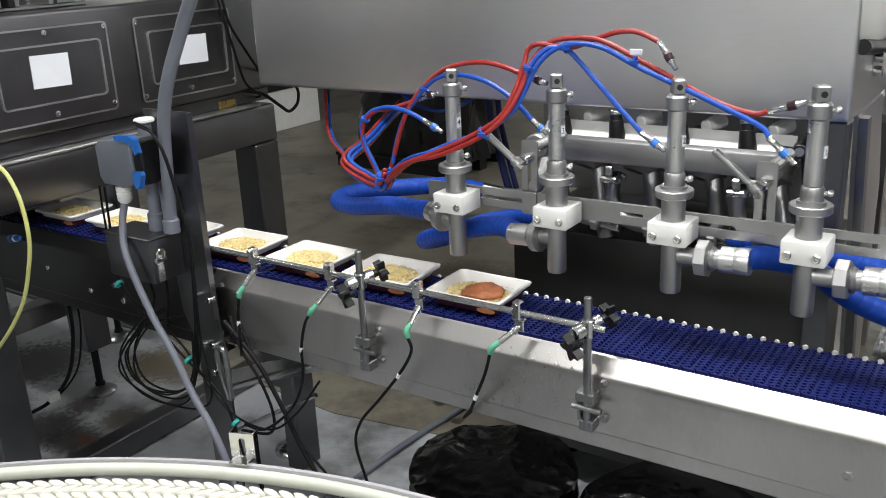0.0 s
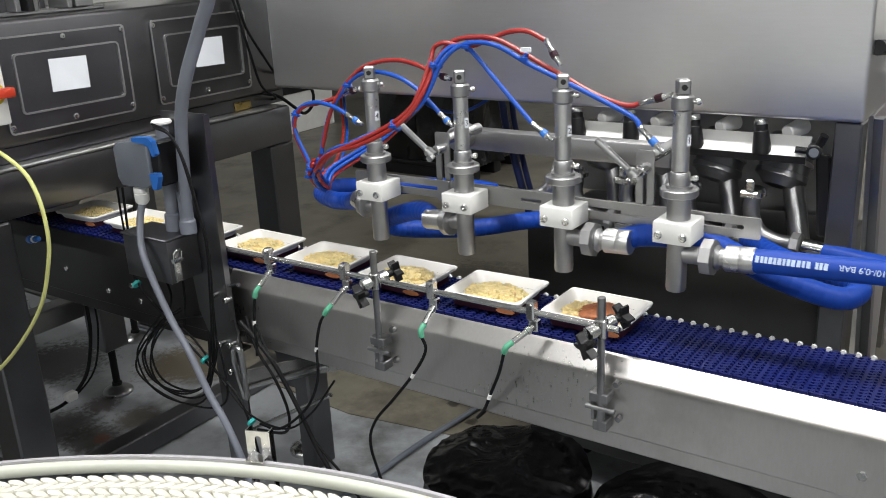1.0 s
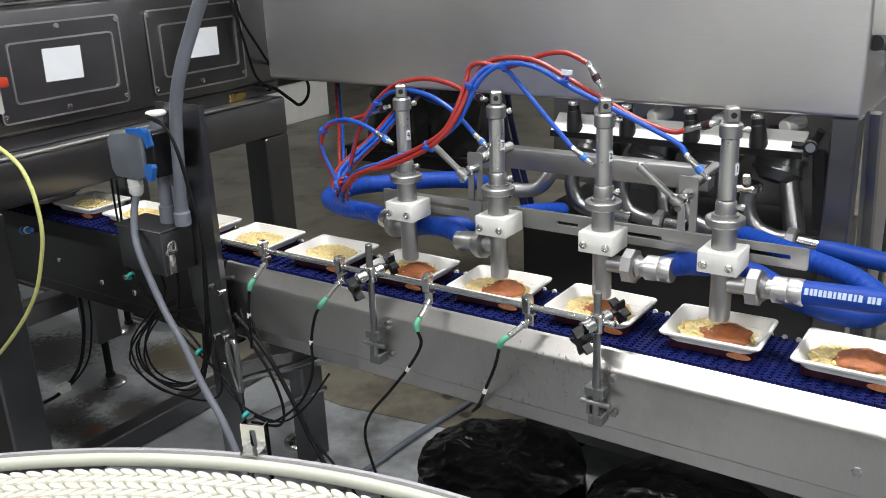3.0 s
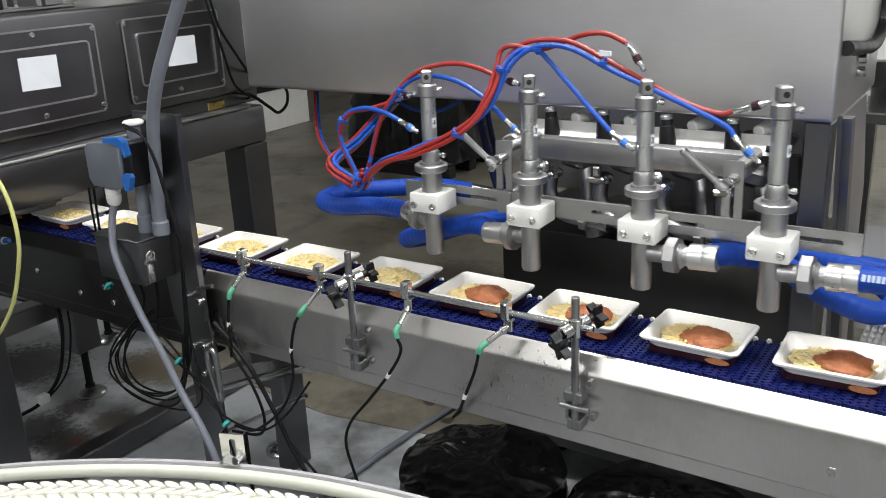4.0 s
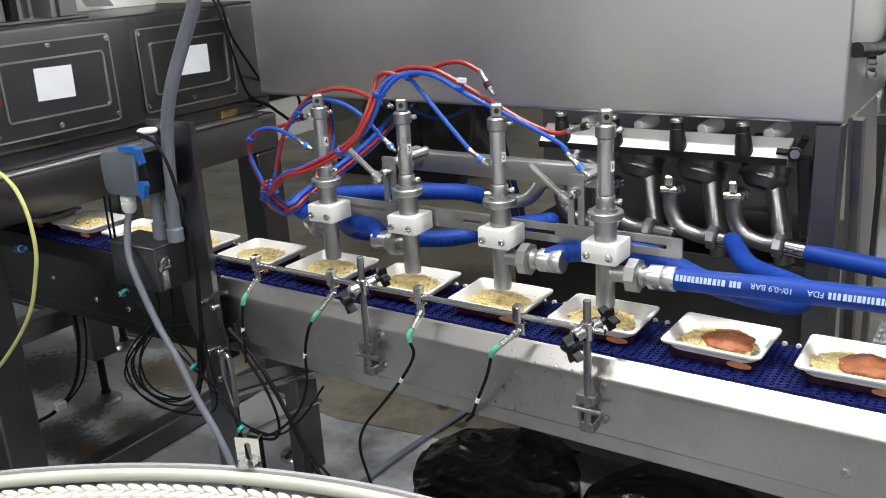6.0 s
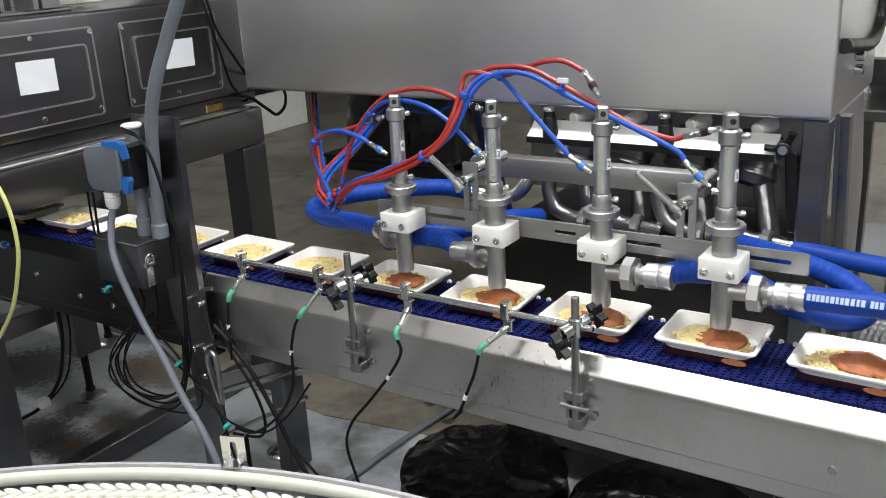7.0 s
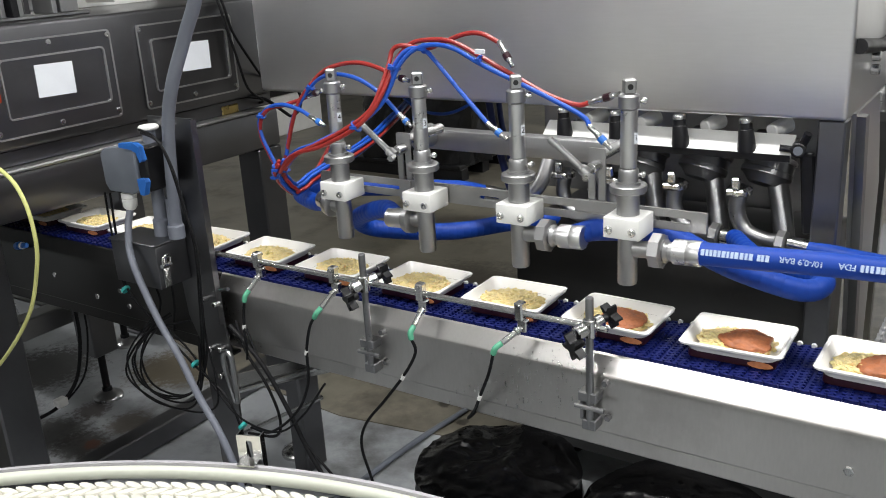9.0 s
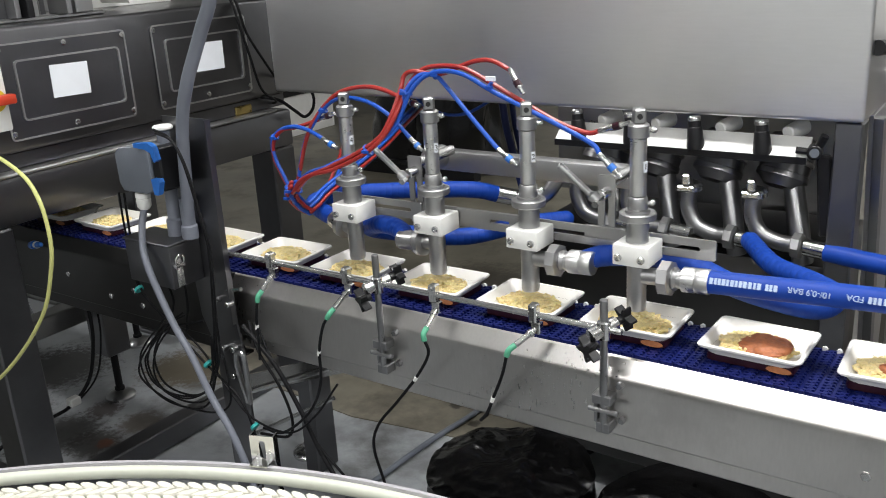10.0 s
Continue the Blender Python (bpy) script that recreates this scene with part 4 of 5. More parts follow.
for k, x in enumerate((-0.570, -0.722, -0.880, -1.02)):
    va = in_fil("product_valve", lathe(B(), (x + 0.055, 2.160, 1.180), (x + 0.035, 2.105, 1.06), [(0, 0.050), (0.012, 0.056), (0.026, 0.056), (0.028, 0.053), (0.034, 0.053), (0.036, 0.057), (0.085, 0.057), (0.087, 0.060), (0.099, 0.060), (0.102, 0.052), (0.120, 0.036)], 32), GLOSS_STEEL, "dark polished valve body with steel elbow outlet")
    in_fil("valve_neck", lathe(B(), (x + 0.022, 2.012, 1.170), (x + 0.014, 2.018, 1.250), [(0, 0.020), (0.01, 0.0205), (0.05, 0.0165), (0.052, 0.0145), (0.066, 0.0145)], 20), DARK_PLASTIC, parent=va)
    in_fil("neck_top", lathe(B(), (x + 0.0155, 2.017, 1.235), (x + 0.014, 2.018, 1.250), [(0, 0.0152), (0.007, 0.0158), (0.012, 0.013), (0.0122, 0.007), (0.009, 0.006)], 20), CHROME, parent=va)
    in_fil("shelf_roller", cyl(B(), (x + 0.062, 2.056, 1.212), (x + 0.085, 2.11, 1.220), 0.016, 0.020, seg=16, bevel=0.003), WHITE_PLASTIC, parent=va)
    in_fil("valve_ring", lathe(B(), (x + 0.0475, 2.139, 1.134), (x + 0.035, 2.105, 1.06), [(0, 0.057), (0.003, 0.0615), (0.009, 0.0615), (0.012, 0.057)], 28), SATIN, parent=va)
    in_fil("valve_ring", lathe(B(), (x + 0.052, 2.152, 1.162), (x + 0.035, 2.105, 1.06), [(0, 0.056), (0.002, 0.059), (0.005, 0.059), (0.007, 0.056)], 28), SATIN, parent=va)
    in_fil("pipe_elbow", tube(B(), [(x + 0.0, 2.05, 1.065), (x - 0.002, 2.045, 1.02), (x + 0.02, 2.04, 0.978), (x + 0.065, 2.035, 0.962), (x + 0.10, 2.03, 0.962)], 0.019, 16, 6), GLOSS_STEEL, parent=va)
    in_fil("clamp_ring", lathe(B(), (x, 2.05, 1.06), (x, 2.048, 1.085), [(0, 0.022), (0.003, 0.030), (0.014, 0.030), (0.02, 0.022)], 12), CHROME, parent=va)
    bm = box(B(), x - 0.022, x + 0.022, 2.008, 2.024, 1.064, 1.080, 0.004)
    box(bm, x - 0.009, x + 0.011, 2.006, 2.022, 1.081, 1.108, 0.004)
    in_fil("wing_nut", bm, CHROME, parent=va)
    in_fil("outlet_pipe", tube(B(), [(x + 0.07, 2.12, 1.07), (x + 0.085, 2.10, 1.02), (x + 0.10, 2.08, 0.96), (x + 0.11, 2.08, 0.905)], 0.024, 14, 4), GLOSS_STEEL, parent=va)
    in_fil("union_nut", lathe(B(), (x + 0.095, 2.03, 0.962), (x + 0.125, 2.028, 0.961), [(0, 0.024), (0.003, 0.030), (0.02, 0.030), (0.024, 0.024)], 8), CAST, parent=va)
    in_fil("hose_ferrule", cyl(B(), (x + 0.122, 2.028, 0.961), (x + 0.175, 2.02, 0.958), 0.020, seg=16, bevel=0.002), CHROME, parent=va)
in_fil("product_hose", tube(B(), [(-0.40, 2.02, 0.958), (-0.25, 1.99, 0.955), (0.0, 1.95, 0.96), (0.4, 1.90, 1.0), (0.7, 1.82, 1.05)], 0.021, 16, 8), HOSE_BLUE, "thick blue rubber product hose")
el = in_fil("pipe_elbow", tube(B(), [(-1.165, 1.967, 1.014), (-1.120, 1.974, 1.013), (-1.082, 1.982, 1.026), (-1.056, 1.99, 1.060), (-1.048, 2.02, 1.11)], 0.019, 16, 6), CAST)
in_fil("hose_ferrule", cyl(B(), (-1.212, 1.955, 1.022), (-1.155, 1.969, 1.013), 0.0225, seg=18, bevel=0.002), CHROME, parent=el)

# ---- moving filling head ----
HY = 1.517
head = thing("filling_carriage", "travelling filling head with four nozzles, hoses and air lines", "filling machine", at=(0, 0, 0))


def in_head(name, bm, mat, label="", parent=head, smooth=True):
    return part(name, bm, mat, parent, label, smooth)


NX = (0.2317, 0.0, -0.2317, -0.4634)
for k, x in enumerate(NX):
    noz = in_head("nozzle", lathe(B(), (x, 0, 1.190), (x, 0, 1.0), [(0, 0.0215), (0.083, 0.0215), (0.084, 0.0188), (0.176, 0.0188), (0.181, 0.0175)], 24), CAST, "grey steel filling nozzle with air cylinder")
    bm = lathe(B(), (x, 0, 1.235), (x, 0, 1.40), [(0, 0.0135), (0.002, 0.0155), (0.108, 0.0155), (0.110, 0.0135)], 24)
    in_head("air_cylinder", bm, SATIN, parent=noz)
    bm = B()
    lathe(bm, (x, 0, 1.345), (x, 0, 1.5), [(0, 0.018), (0.0015, 0.0195), (0.022, 0.0195), (0.026, 0.016)], 24)
    in_head("cylinder_cap", bm, CAST, parent=noz)
    bm = B()
    box(bm, x - 0.0115, x + 0.0115, -0.0125, 0.0125, 1.371, 1.398, 0.003, Matrix.Translation((x, 0, 0)) @ Matrix.Rotation(radians(32), 4, "Z") @ Matrix.Translation((-x, 0, 0)))
    in_head("clevis", bm, CAST, parent=noz)
    bm = B()
    cyl(bm, (x + 0.008, -0.0135, 1.385), (x - 0.008, 0.0135, 1.385), 0.0052, seg=12)
    in_head("clevis_hole", bm, INK, parent=noz)
    bm = lathe(B(), (x, 0, 1.205), (x, 0, 1.30), [(0, 0.017), (0.004, 0.0185), (0.026, 0.0185), (0.03, 0.016)], 24)
    in_head("lower_cap", bm, CAST, parent=noz)
    bm = lathe(B(), (x, 0, 1.189), (x, 0, 1.30), [(0, 0.0225), (0.0004, 0.0320), (0.003, 0.0345), (0.014, 0.0345), (0.0158, 0.0325), (0.016, 0.0235), (0.021, 0.0235), (0.0212, 0.018)], 28)
    in_head("union_ring", bm, CAST, parent=noz)
    for z in (1.358, 1.222):
        in_head("port_screw", lathe(B(), (x + 0.015, 0.004, z), (x + 0.032, 0.006, z + 0.002), [(0, 0.004), (0.008, 0.004), (0.009, 0.006), (0.014, 0.006), (0.017, 0.004)], 10), CHROME, parent=noz)
    blk = in_head("clamp_block", box(B(), x - 0.036, x + 0.036, -0.034, 0.038, 1.106, 1.147, 0.003, seg=2), WHITE_PLASTIC, "white plastic clamp block with two bolts", parent=noz)
    for dx in (-0.024, 0.022):
        in_head("block_bolt", lathe(B(), (x + dx, -0.033, 1.122), (x + dx, -0.043, 1.122), [(0, 0.0075), (0.005, 0.0075), (0.007, 0.006), (0.0071, 0.003), (0.004, 0.003)], 14), CHROME, parent=noz)
    rotm = Matrix.Translation((x, 0, 1.292)) @ Matrix.Rotation(radians(74), 4, "Z") @ Matrix.Translation((0, -0.0162, 0)) @ Matrix.Rotation(radians(90), 4, "X")
    tag = in_head("number_tag", box(B(), -0.0052, 0.0052, -0.010, 0.010, -0.0004, 0.0004), PAPER, parent=noz, smooth=False)
    tag.matrix_basis = rotm
    num = text_mesh(str(k + 1), 0.016, INK, "tag_number", noz, rotm @ Matrix.Translation((0, 0, 0.0008)))

# side outlets of the two nozzles that feed to the right
for x in NX[:2]:
    bm = B()
    cyl(bm, (x + 0.014, 0, 1.080), (x + 0.052, 0, 1.082), 0.0165, seg=18)
    lathe(bm, (x + 0.070, 0, 1.083), (x + 0.11, 0, 1.085), [(0, 0.020), (0.006, 0.0235), (0.012, 0.018), (0.03, 0.018)], 18)
    in_head("outlet_pipe", bm, CAST)
    in_head("union_nut", lathe(B(), (x + 0.048, 0, 1.082), (x + 0.09, 0, 1.083), [(0, 0.030), (0.002, 0.034), (0.021, 0.034), (0.024, 0.029)], 8), CAST)
    in_head("hose_ferrule", lathe(B(), (x + 0.090, 0, 1.085), (x + 0.2, 0.0, 1.090), [(0, 0.018), (0.002, 0.0238), (0.025, 0.0238), (0.027, 0.0228), (0.030, 0.0238), (0.050, 0.0238), (0.052, 0.0226)], 20), SATIN)
h1 = in_head("product_hose", tube(B(), [(0.2355 + 0.132, 0, 1.088), (0.48, 0.0, 1.094), (0.62, 0.01, 1.098), (0.85, 0.05, 1.09), (1.05, 0.14, 1.06), (1.12, 0.28, 1.03), (1.05, 0.36, 1.02)], 0.0215, 18, 8), HOSE_BLUE, "thick blue rubber product hose")
def print_marks(bm, x0, x1, h=0.0115):
    a = x0
    while a < x1:
        w = random.uniform(0.0035, 0.0065)
        m = Matrix.Translation((0, 0, 1.0905 + (a - 0.4) * 0.034)) @ Matrix.Rotation(radians(-24), 4, "X") @ Matrix.Translation((0, -0.0217, 0))
        box(bm, a, a + w, -0.0008, 0.0004, -h / 2, h / 2, 0, m)
        a += w + random.uniform(0.0015, 0.0028)
    return bm


bm = print_marks(B(), 0.378, 0.462)
print_marks(bm, 0.476, 0.490)
print_marks(bm, 0.640, 0.655)
print_marks(bm, 0.663, 0.80)
in_head("hose_print", bm, FADED_WHITE, "row of worn white print marks", parent=h1, smooth=False)["kind"] = "stuff"
for body, x in (("10/-0,9 BAR", 0.548), ("FDA", 0.620)):
    m = Matrix.Translation((x, 0, 1.0910 + (x - 0.4) * 0.034)) @ Matrix.Rotation(radians(-24), 4, "X") @ Matrix.Translation((0, -0.0223, 0)) @ Matrix.Rotation(radians(90), 4, "X") @ Matrix.Rotation(radians(180), 4, "Z")
    text_mesh(body, 0.0145, FADED_WHITE, "hose_print", h1, m)
# outlets of the two nozzles that feed to the left
for x, end in ((NX[2], (-0.341, 0.014, 1.068)), (NX[3], (-0.549, 0.026, 1.087))):
    c, end = Vector((x, 0, 1.078)), Vector(end)
    d = (end - c).normalized()
    in_head("outlet_pipe", cyl(B(), c, c + d * 0.05, 0.0165, seg=18), CAST)
    in_head("union_nut", lathe(B(), c + d * 0.034, c + d * 0.1, [(0, 0.024), (0.003, 0.032), (0.018, 0.032), (0.021, 0.026), (0.03, 0.022)], 12), CAST)
    in_head("hose_ferrule", cyl(B(), c + d * 0.058, c + d * max(0.085, (end - c).length), 0.0225, seg=18, bevel=0.002), SATIN)

# slotted carrier bars, upright slotted brackets and clamp levers
for x0, x1 in ((-0.562, -0.30), (-0.300, -0.045), (-0.205, 0.20), (0.10, 0.366)):
    off = 0.0 if x0 in (-0.562, -0.205) else 0.005
    n0, n1 = x0 + 0.085, x1 - 0.03
    bm = frame_prism(B(), rounded(x0, x1, 1.110, 1.150, 0.004), rounded(n0, n1, 1.1255, 1.1345, 0.004), 1, 0.042 + off, 0.0465 + off)
    in_head("carrier_bar", bm, CAST)
for x in (-0.319, 0.145):
    bm = frame_prism(B(), rounded(x - 0.018, x + 0.018, 1.10, 1.254, 0.004), rounded(x - 0.004, x + 0.004, 1.115, 1.215, 0.0038), 1, 0.052, 0.056)
    in_head("upright_bracket", bm, CAST)
    bm = B()
    cyl(bm, (x, 0.056, 1.236), (x, 0.20, 1.236), 0.012, seg=16)
    cyl(bm, (x - 0.003, 0.030, 1.218), (x + 0.004, 0.066, 1.222), 0.0115, seg=14, bevel=0.002)
    in_head("clamp_spindle", bm, CHROME)
    bm = lathe(B(), (x - 0.004, 0.022, 1.209), (x - 0.088, 0.008, 1.284), [(0, 0.011), (0.016, 0.011), (0.022, 0.0065), (0.09, 0.0072), (0.1, 0.0078), (0.104, 0.005)], 12)
    in_head("clamp_lever", bm, CAST)
    in_head("lever_bolt", cyl(B(), (x - 0.004, 0.020, 1.209), (x - 0.002, 0.004, 1.206), 0.0075, seg=6), CHROME)
in_head("rear_beam", box(B(), -0.40, 0.12, 0.245, 0.285, 1.172, 1.220, 0.004, seg=2), CAST)
in_head("beam_end", cyl(B(), (-0.385, 0.20, 1.205), (-0.385, 0.262, 1.205), 0.028, seg=20, bevel=0.004), CAST)

# air lines
def air_line(colour, port, fit_end, pts):
    """An air line from its port through a push-in fitting and on along the given points."""
    port, fit_end = Vector(port), Vector(fit_end)
    pts = [Vector((x, y + (-0.011 if colour == "red" else 0.004) * (y < -0.02), z)) for x, y, z in pts]
    d = (fit_end - port).normalized()
    n = (fit_end - port).length
    in_head("air_fitting", lathe(B(), port, fit_end, [(0, 0.0045), (n * 0.2, 0.0045), (n * 0.25, 0.006), (n * 0.6, 0.0068), (n * 0.65, 0.0052), (n * 0.98, 0.0055), (n, 0.004)], 10), CHROME)
    in_head("fitting_collar", cyl(B(), port + d * n * 0.3, port + d * n * 0.5, 0.0078, seg=10), SLEEVE_MAROON if colour == "red" else BLUE_CLIP)
    in_head("air_line", tube(B(), [fit_end - d * 0.004] + pts, 0.0048, 10, 8), TUBE_RED if colour == "red" else TUBE_BLUE, colour + " plastic air line")


air_line("red", (0.215, 0.0, 1.371), (0.15, 0.006, 1.35), [(0.126, 0.006, 1.345), (0.065, 0.010, 1.360), (-0.008, 0.012, 1.393), (-0.083, 0.012, 1.429), (-0.147, 0.012, 1.457), (-0.201, 0.012, 1.461), (-0.245, 0.008, 1.454), (-0.272, 0.000, 1.431), (-0.283, -0.015, 1.403), (-0.293, -0.030, 1.358), (-0.316, -0.045, 1.318), (-0.362, -0.058, 1.280), (-0.450, -0.062, 1.240), (-0.525, -0.055, 1.218), (-0.595, -0.035, 1.172)])
air_line("blue", (0.203, -0.012, 1.27), (0.158, -0.012, 1.312), [(0.142, -0.005, 1.327), (0.070, 0.000, 1.357), (-0.014, 0.000, 1.391), (-0.076, 0.000, 1.416), (-0.140, 0.000, 1.446), (-0.194, 0.000, 1.452), (-0.237, -0.005, 1.439), (-0.267, -0.015, 1.408), (-0.284, -0.030, 1.367), (-0.303, -0.045, 1.330), (-0.352, -0.060, 1.292), (-0.445, -0.066, 1.251), (-0.542, -0.058, 1.219), (-0.617, -0.035, 1.170)])
air_line("red", (-0.005, 0.0, 1.413), (-0.041, 0.01, 1.46), [(-0.082, 0.015, 1.473), (-0.121, 0.015, 1.472), (-0.165, 0.015, 1.458), (-0.201, 0.010, 1.445), (-0.237, 0.006, 1.446), (-0.267, 0.000, 1.450), (-0.289, -0.002, 1.440), (-0.293, -0.012, 1.414), (-0.299, -0.028, 1.367), (-0.323, -0.043, 1.320), (-0.380, -0.055, 1.282), (-0.464, -0.060, 1.243), (-0.556, -0.050, 1.205), (-0.612, -0.030, 1.161)])
air_line("blue", (-0.015, -0.014, 1.274), (-0.062, -0.01, 1.303), [(-0.076, -0.008, 1.316), (-0.116, -0.004, 1.353), (-0.154, 0.000, 1.389), (-0.189, 0.004, 1.422), (-0.215, 0.006, 1.441), (-0.247, 0.000, 1.443), (-0.272, -0.012, 1.420), (-0.290, -0.028, 1.375), (-0.311, -0.042, 1.330), (-0.364, -0.055, 1.289), (-0.451, -0.058, 1.254), (-0.543, -0.050, 1.212), (-0.609, -0.030, 1.167)])
air_line("red", (-0.248, -0.006, 1.379), (-0.292, -0.002, 1.389), [(-0.309, 0.000, 1.395), (-0.345, 0.005, 1.405), (-0.391, 0.010, 1.411), (-0.445, 0.015, 1.406), (-0.498, 0.018, 1.390), (-0.542, 0.015, 1.357), (-0.575, 0.005, 1.314), (-0.596, 0.000, 1.268), (-0.613, -0.005, 1.214), (-0.632, -0.010, 1.159)])
air_line("blue", (-0.245, -0.014, 1.286), (-0.277, -0.012, 1.31), [(-0.293, -0.010, 1.324), (-0.335, -0.004, 1.354), (-0.393, 0.005, 1.377), (-0.461, 0.015, 1.384), (-0.514, 0.018, 1.373), (-0.553, 0.012, 1.340), (-0.586, 0.003, 1.294), (-0.606, 0.000, 1.247), (-0.618, -0.008, 1.194)])
air_line("red", (-0.509, 0.016, 1.346), (-0.555, 0.016, 1.33), [(-0.590, 0.015, 1.318), (-0.629, 0.008, 1.307), (-0.664, 0.000, 1.300), (-0.694, 0.000, 1.274), (-0.702, 0.000, 1.234), (-0.684, 0.000, 1.194), (-0.664, 0.000, 1.158)])
air_line("blue", (-0.483, -0.014, 1.272), (-0.53, -0.01, 1.292), [(-0.551, -0.008, 1.300), (-0.583, -0.004, 1.308), (-0.630, 0.000, 1.311), (-0.675, 0.000, 1.297), (-0.702, 0.000, 1.266), (-0.696, 0.000, 1.225), (-0.676, 0.000, 1.187), (-0.657, 0.000, 1.150)])
for p, d, r in (((-0.279, -0.012, 1.408), (0.35, 0.2, 0.9), 0.017), ((-0.356, -0.058, 1.288), (0.75, 0.15, 0.6), 0.017), ((-0.215, 0.008, 1.444), (1, 0, 0.1), 0.013), ((-0.083, 0.006, 1.424), (0.9, 0, -0.4), 0.012), ((-0.54, 0.016, 1.352), (0.6, 0.1, 0.7), 0.012),
                ((-0.690, 0.0, 1.282), (0.5, 0, 0.7), 0.012), ((-0.628, -0.02, 1.165), (0.3, 0.1, 0.8), 0.026), ((-0.648, -0.010, 1.142), (0.5, 0.2, 0.8), 0.022)):
    d = Vector(d).normalized()
    bm = lathe(B(), Vector(p) - d * 0.003, Vector(p) + d * 0.003, [(0, r * 0.8), (0.001, r * 0.86), (0.004, r * 0.86), (0.005, r * 0.8)], 14)
    box(bm, p[0] - 0.003, p[0] + 0.012, p[1] - r - 0.004, p[1] - r + 0.002, p[2] - 0.003, p[2] + 0.003)
    in_head("cable_tie", bm, TUBE_BLUE, "blue cable tie")
for p in ((-0.078, 0.0, 1.440),):
    in_head("line_marker", box(B(), p[0] - 0.011, p[0] + 0.011, p[1] - 0.002, p[1] + 0.002, p[2] - 0.004, p[2] + 0.005, 0.0005), PAPER, "small white line marker")

# ---- hoses that flex between the carriage and the fixed machine, in short rigid pieces ----
HEAD_ROWS = [
    (0.0, -0.545, 0), (0.5, -0.665, 0), (1.0, -0.792, 0), (1.4, -0.897, 0), (1.5, -0.919, 0), (1.6, -0.937, 0), (1.75, -0.942, 0), (1.9, -0.942, -0.001), (2.0, -0.939, -0.0145), (2.1, -0.919, -0.040), (2.2, -0.896, -0.051),
    (2.5, -0.823, -0.051), (3.0, -0.701, -0.051), (3.45, -0.591, -0.051), (3.55, -0.567, -0.028), (3.65, -0.545, -0.001), (3.75, -0.524, 0), (3.85, -0.536, 0), (4.0, -0.576, 0), (4.5, -0.701, 0), (5.0, -0.828, 0),
    (5.4, -0.920, 0), (5.5, -0.934, 0), (5.6, -0.941, 0), (5.75, -0.942, -0.001), (5.85, -0.938, -0.0145), (5.95, -0.918, -0.040), (6.05, -0.894, -0.051), (6.5, -0.780, -0.051), (7.0, -0.655, -0.051), (7.3, -0.584, -0.051),
    (7.4, -0.560, -0.028), (7.5, -0.5385, -0.001), (7.6, -0.522, 0), (7.7, -0.535, 0), (8.0, -0.609, 0), (8.5, -0.737, 0), (9.0, -0.8625, 0), (9.3, -0.926, 0), (9.4, -0.935, 0), (9.5, -0.938, 0), (9.65, -0.940, -0.001), (9.72, -0.937, -0.012),
    (9.8, -0.920, -0.034), (9.9, -0.897, -0.048), (10.0, -0.873, -0.051),
]


def head_at(t):
    ts = [r[0] for r in HEAD_ROWS]
    return float(np.interp(t, ts, [r[1] for r in HEAD_ROWS])) + 0.006, float(np.interp(t, ts, [r[2] for r in HEAD_ROWS])) + 0.0075


def mixed(a, b, t, drop):
    """A point of a hose for the carriage at its far end (a) and towards the mast (b); drop: how much of the dip it follows."""
    hx, hz = head_at(t)
    return Vector(a).lerp(Vector(b), (hx + 0.545) / -0.283) + Vector((0, 0, hz * drop))


def on_head(x, y, z, t):
    hx, hz = head_at(t)
    return Vector((hx + x, HY + y, z + hz))


def line_ctrl(t):
    return [on_head(-0.612, -0.03, 1.176, t), on_head(-0.640, -0.015, 1.146, t), mixed((-1.264, 1.56, 1.131), (-1.481, 1.56, 1.096), t, 0.9), mixed((-1.382, 1.62, 1.153), (-1.495, 1.62, 1.115), t, 0.7),
            mixed((-1.538, 1.90, 1.138), (-1.553, 1.90, 1.138), t, 0.2), Vector((-1.610, 2.10, 1.166)), Vector((-1.683, 2.30, 1.188)), Vector((-1.69, 2.38, 1.252))]


def drop_ctrl(t):
    m = mixed((-1.382, 1.62, 1.153), (-1.495, 1.62, 1.115), t, 0.7)
    return [Vector((-1.890, 2.16, 1.252)), Vector((-1.888, 2.15, 1.205)), Vector((-1.757, 2.0, 1.121)), m + Vector((-0.035, 0.05, -0.012)), mixed((-1.300, 1.57, 1.128), (-1.483, 1.57, 1.098), t, 0.9)]


def hose_left_ctrl(t):
    return [on_head(-0.541, 0.024, 1.087, t), mixed((-1.231, 1.585, 1.071), (-1.415, 1.585, 1.065), t, 0.8), mixed((-1.354, 1.60, 1.052), (-1.477, 1.60, 1.057), t, 0.6), mixed((-1.444, 1.65, 1.043), (-1.564, 1.65, 1.056), t, 0.5),
            mixed((-1.443, 1.71, 1.049), (-1.564, 1.71, 1.055), t, 0.4), mixed((-1.345, 1.76, 1.061), (-1.491, 1.75, 1.057), t, 0.2), Vector((-1.265, 1.88, 1.048)), Vector((-1.205, 1.96, 1.020))]


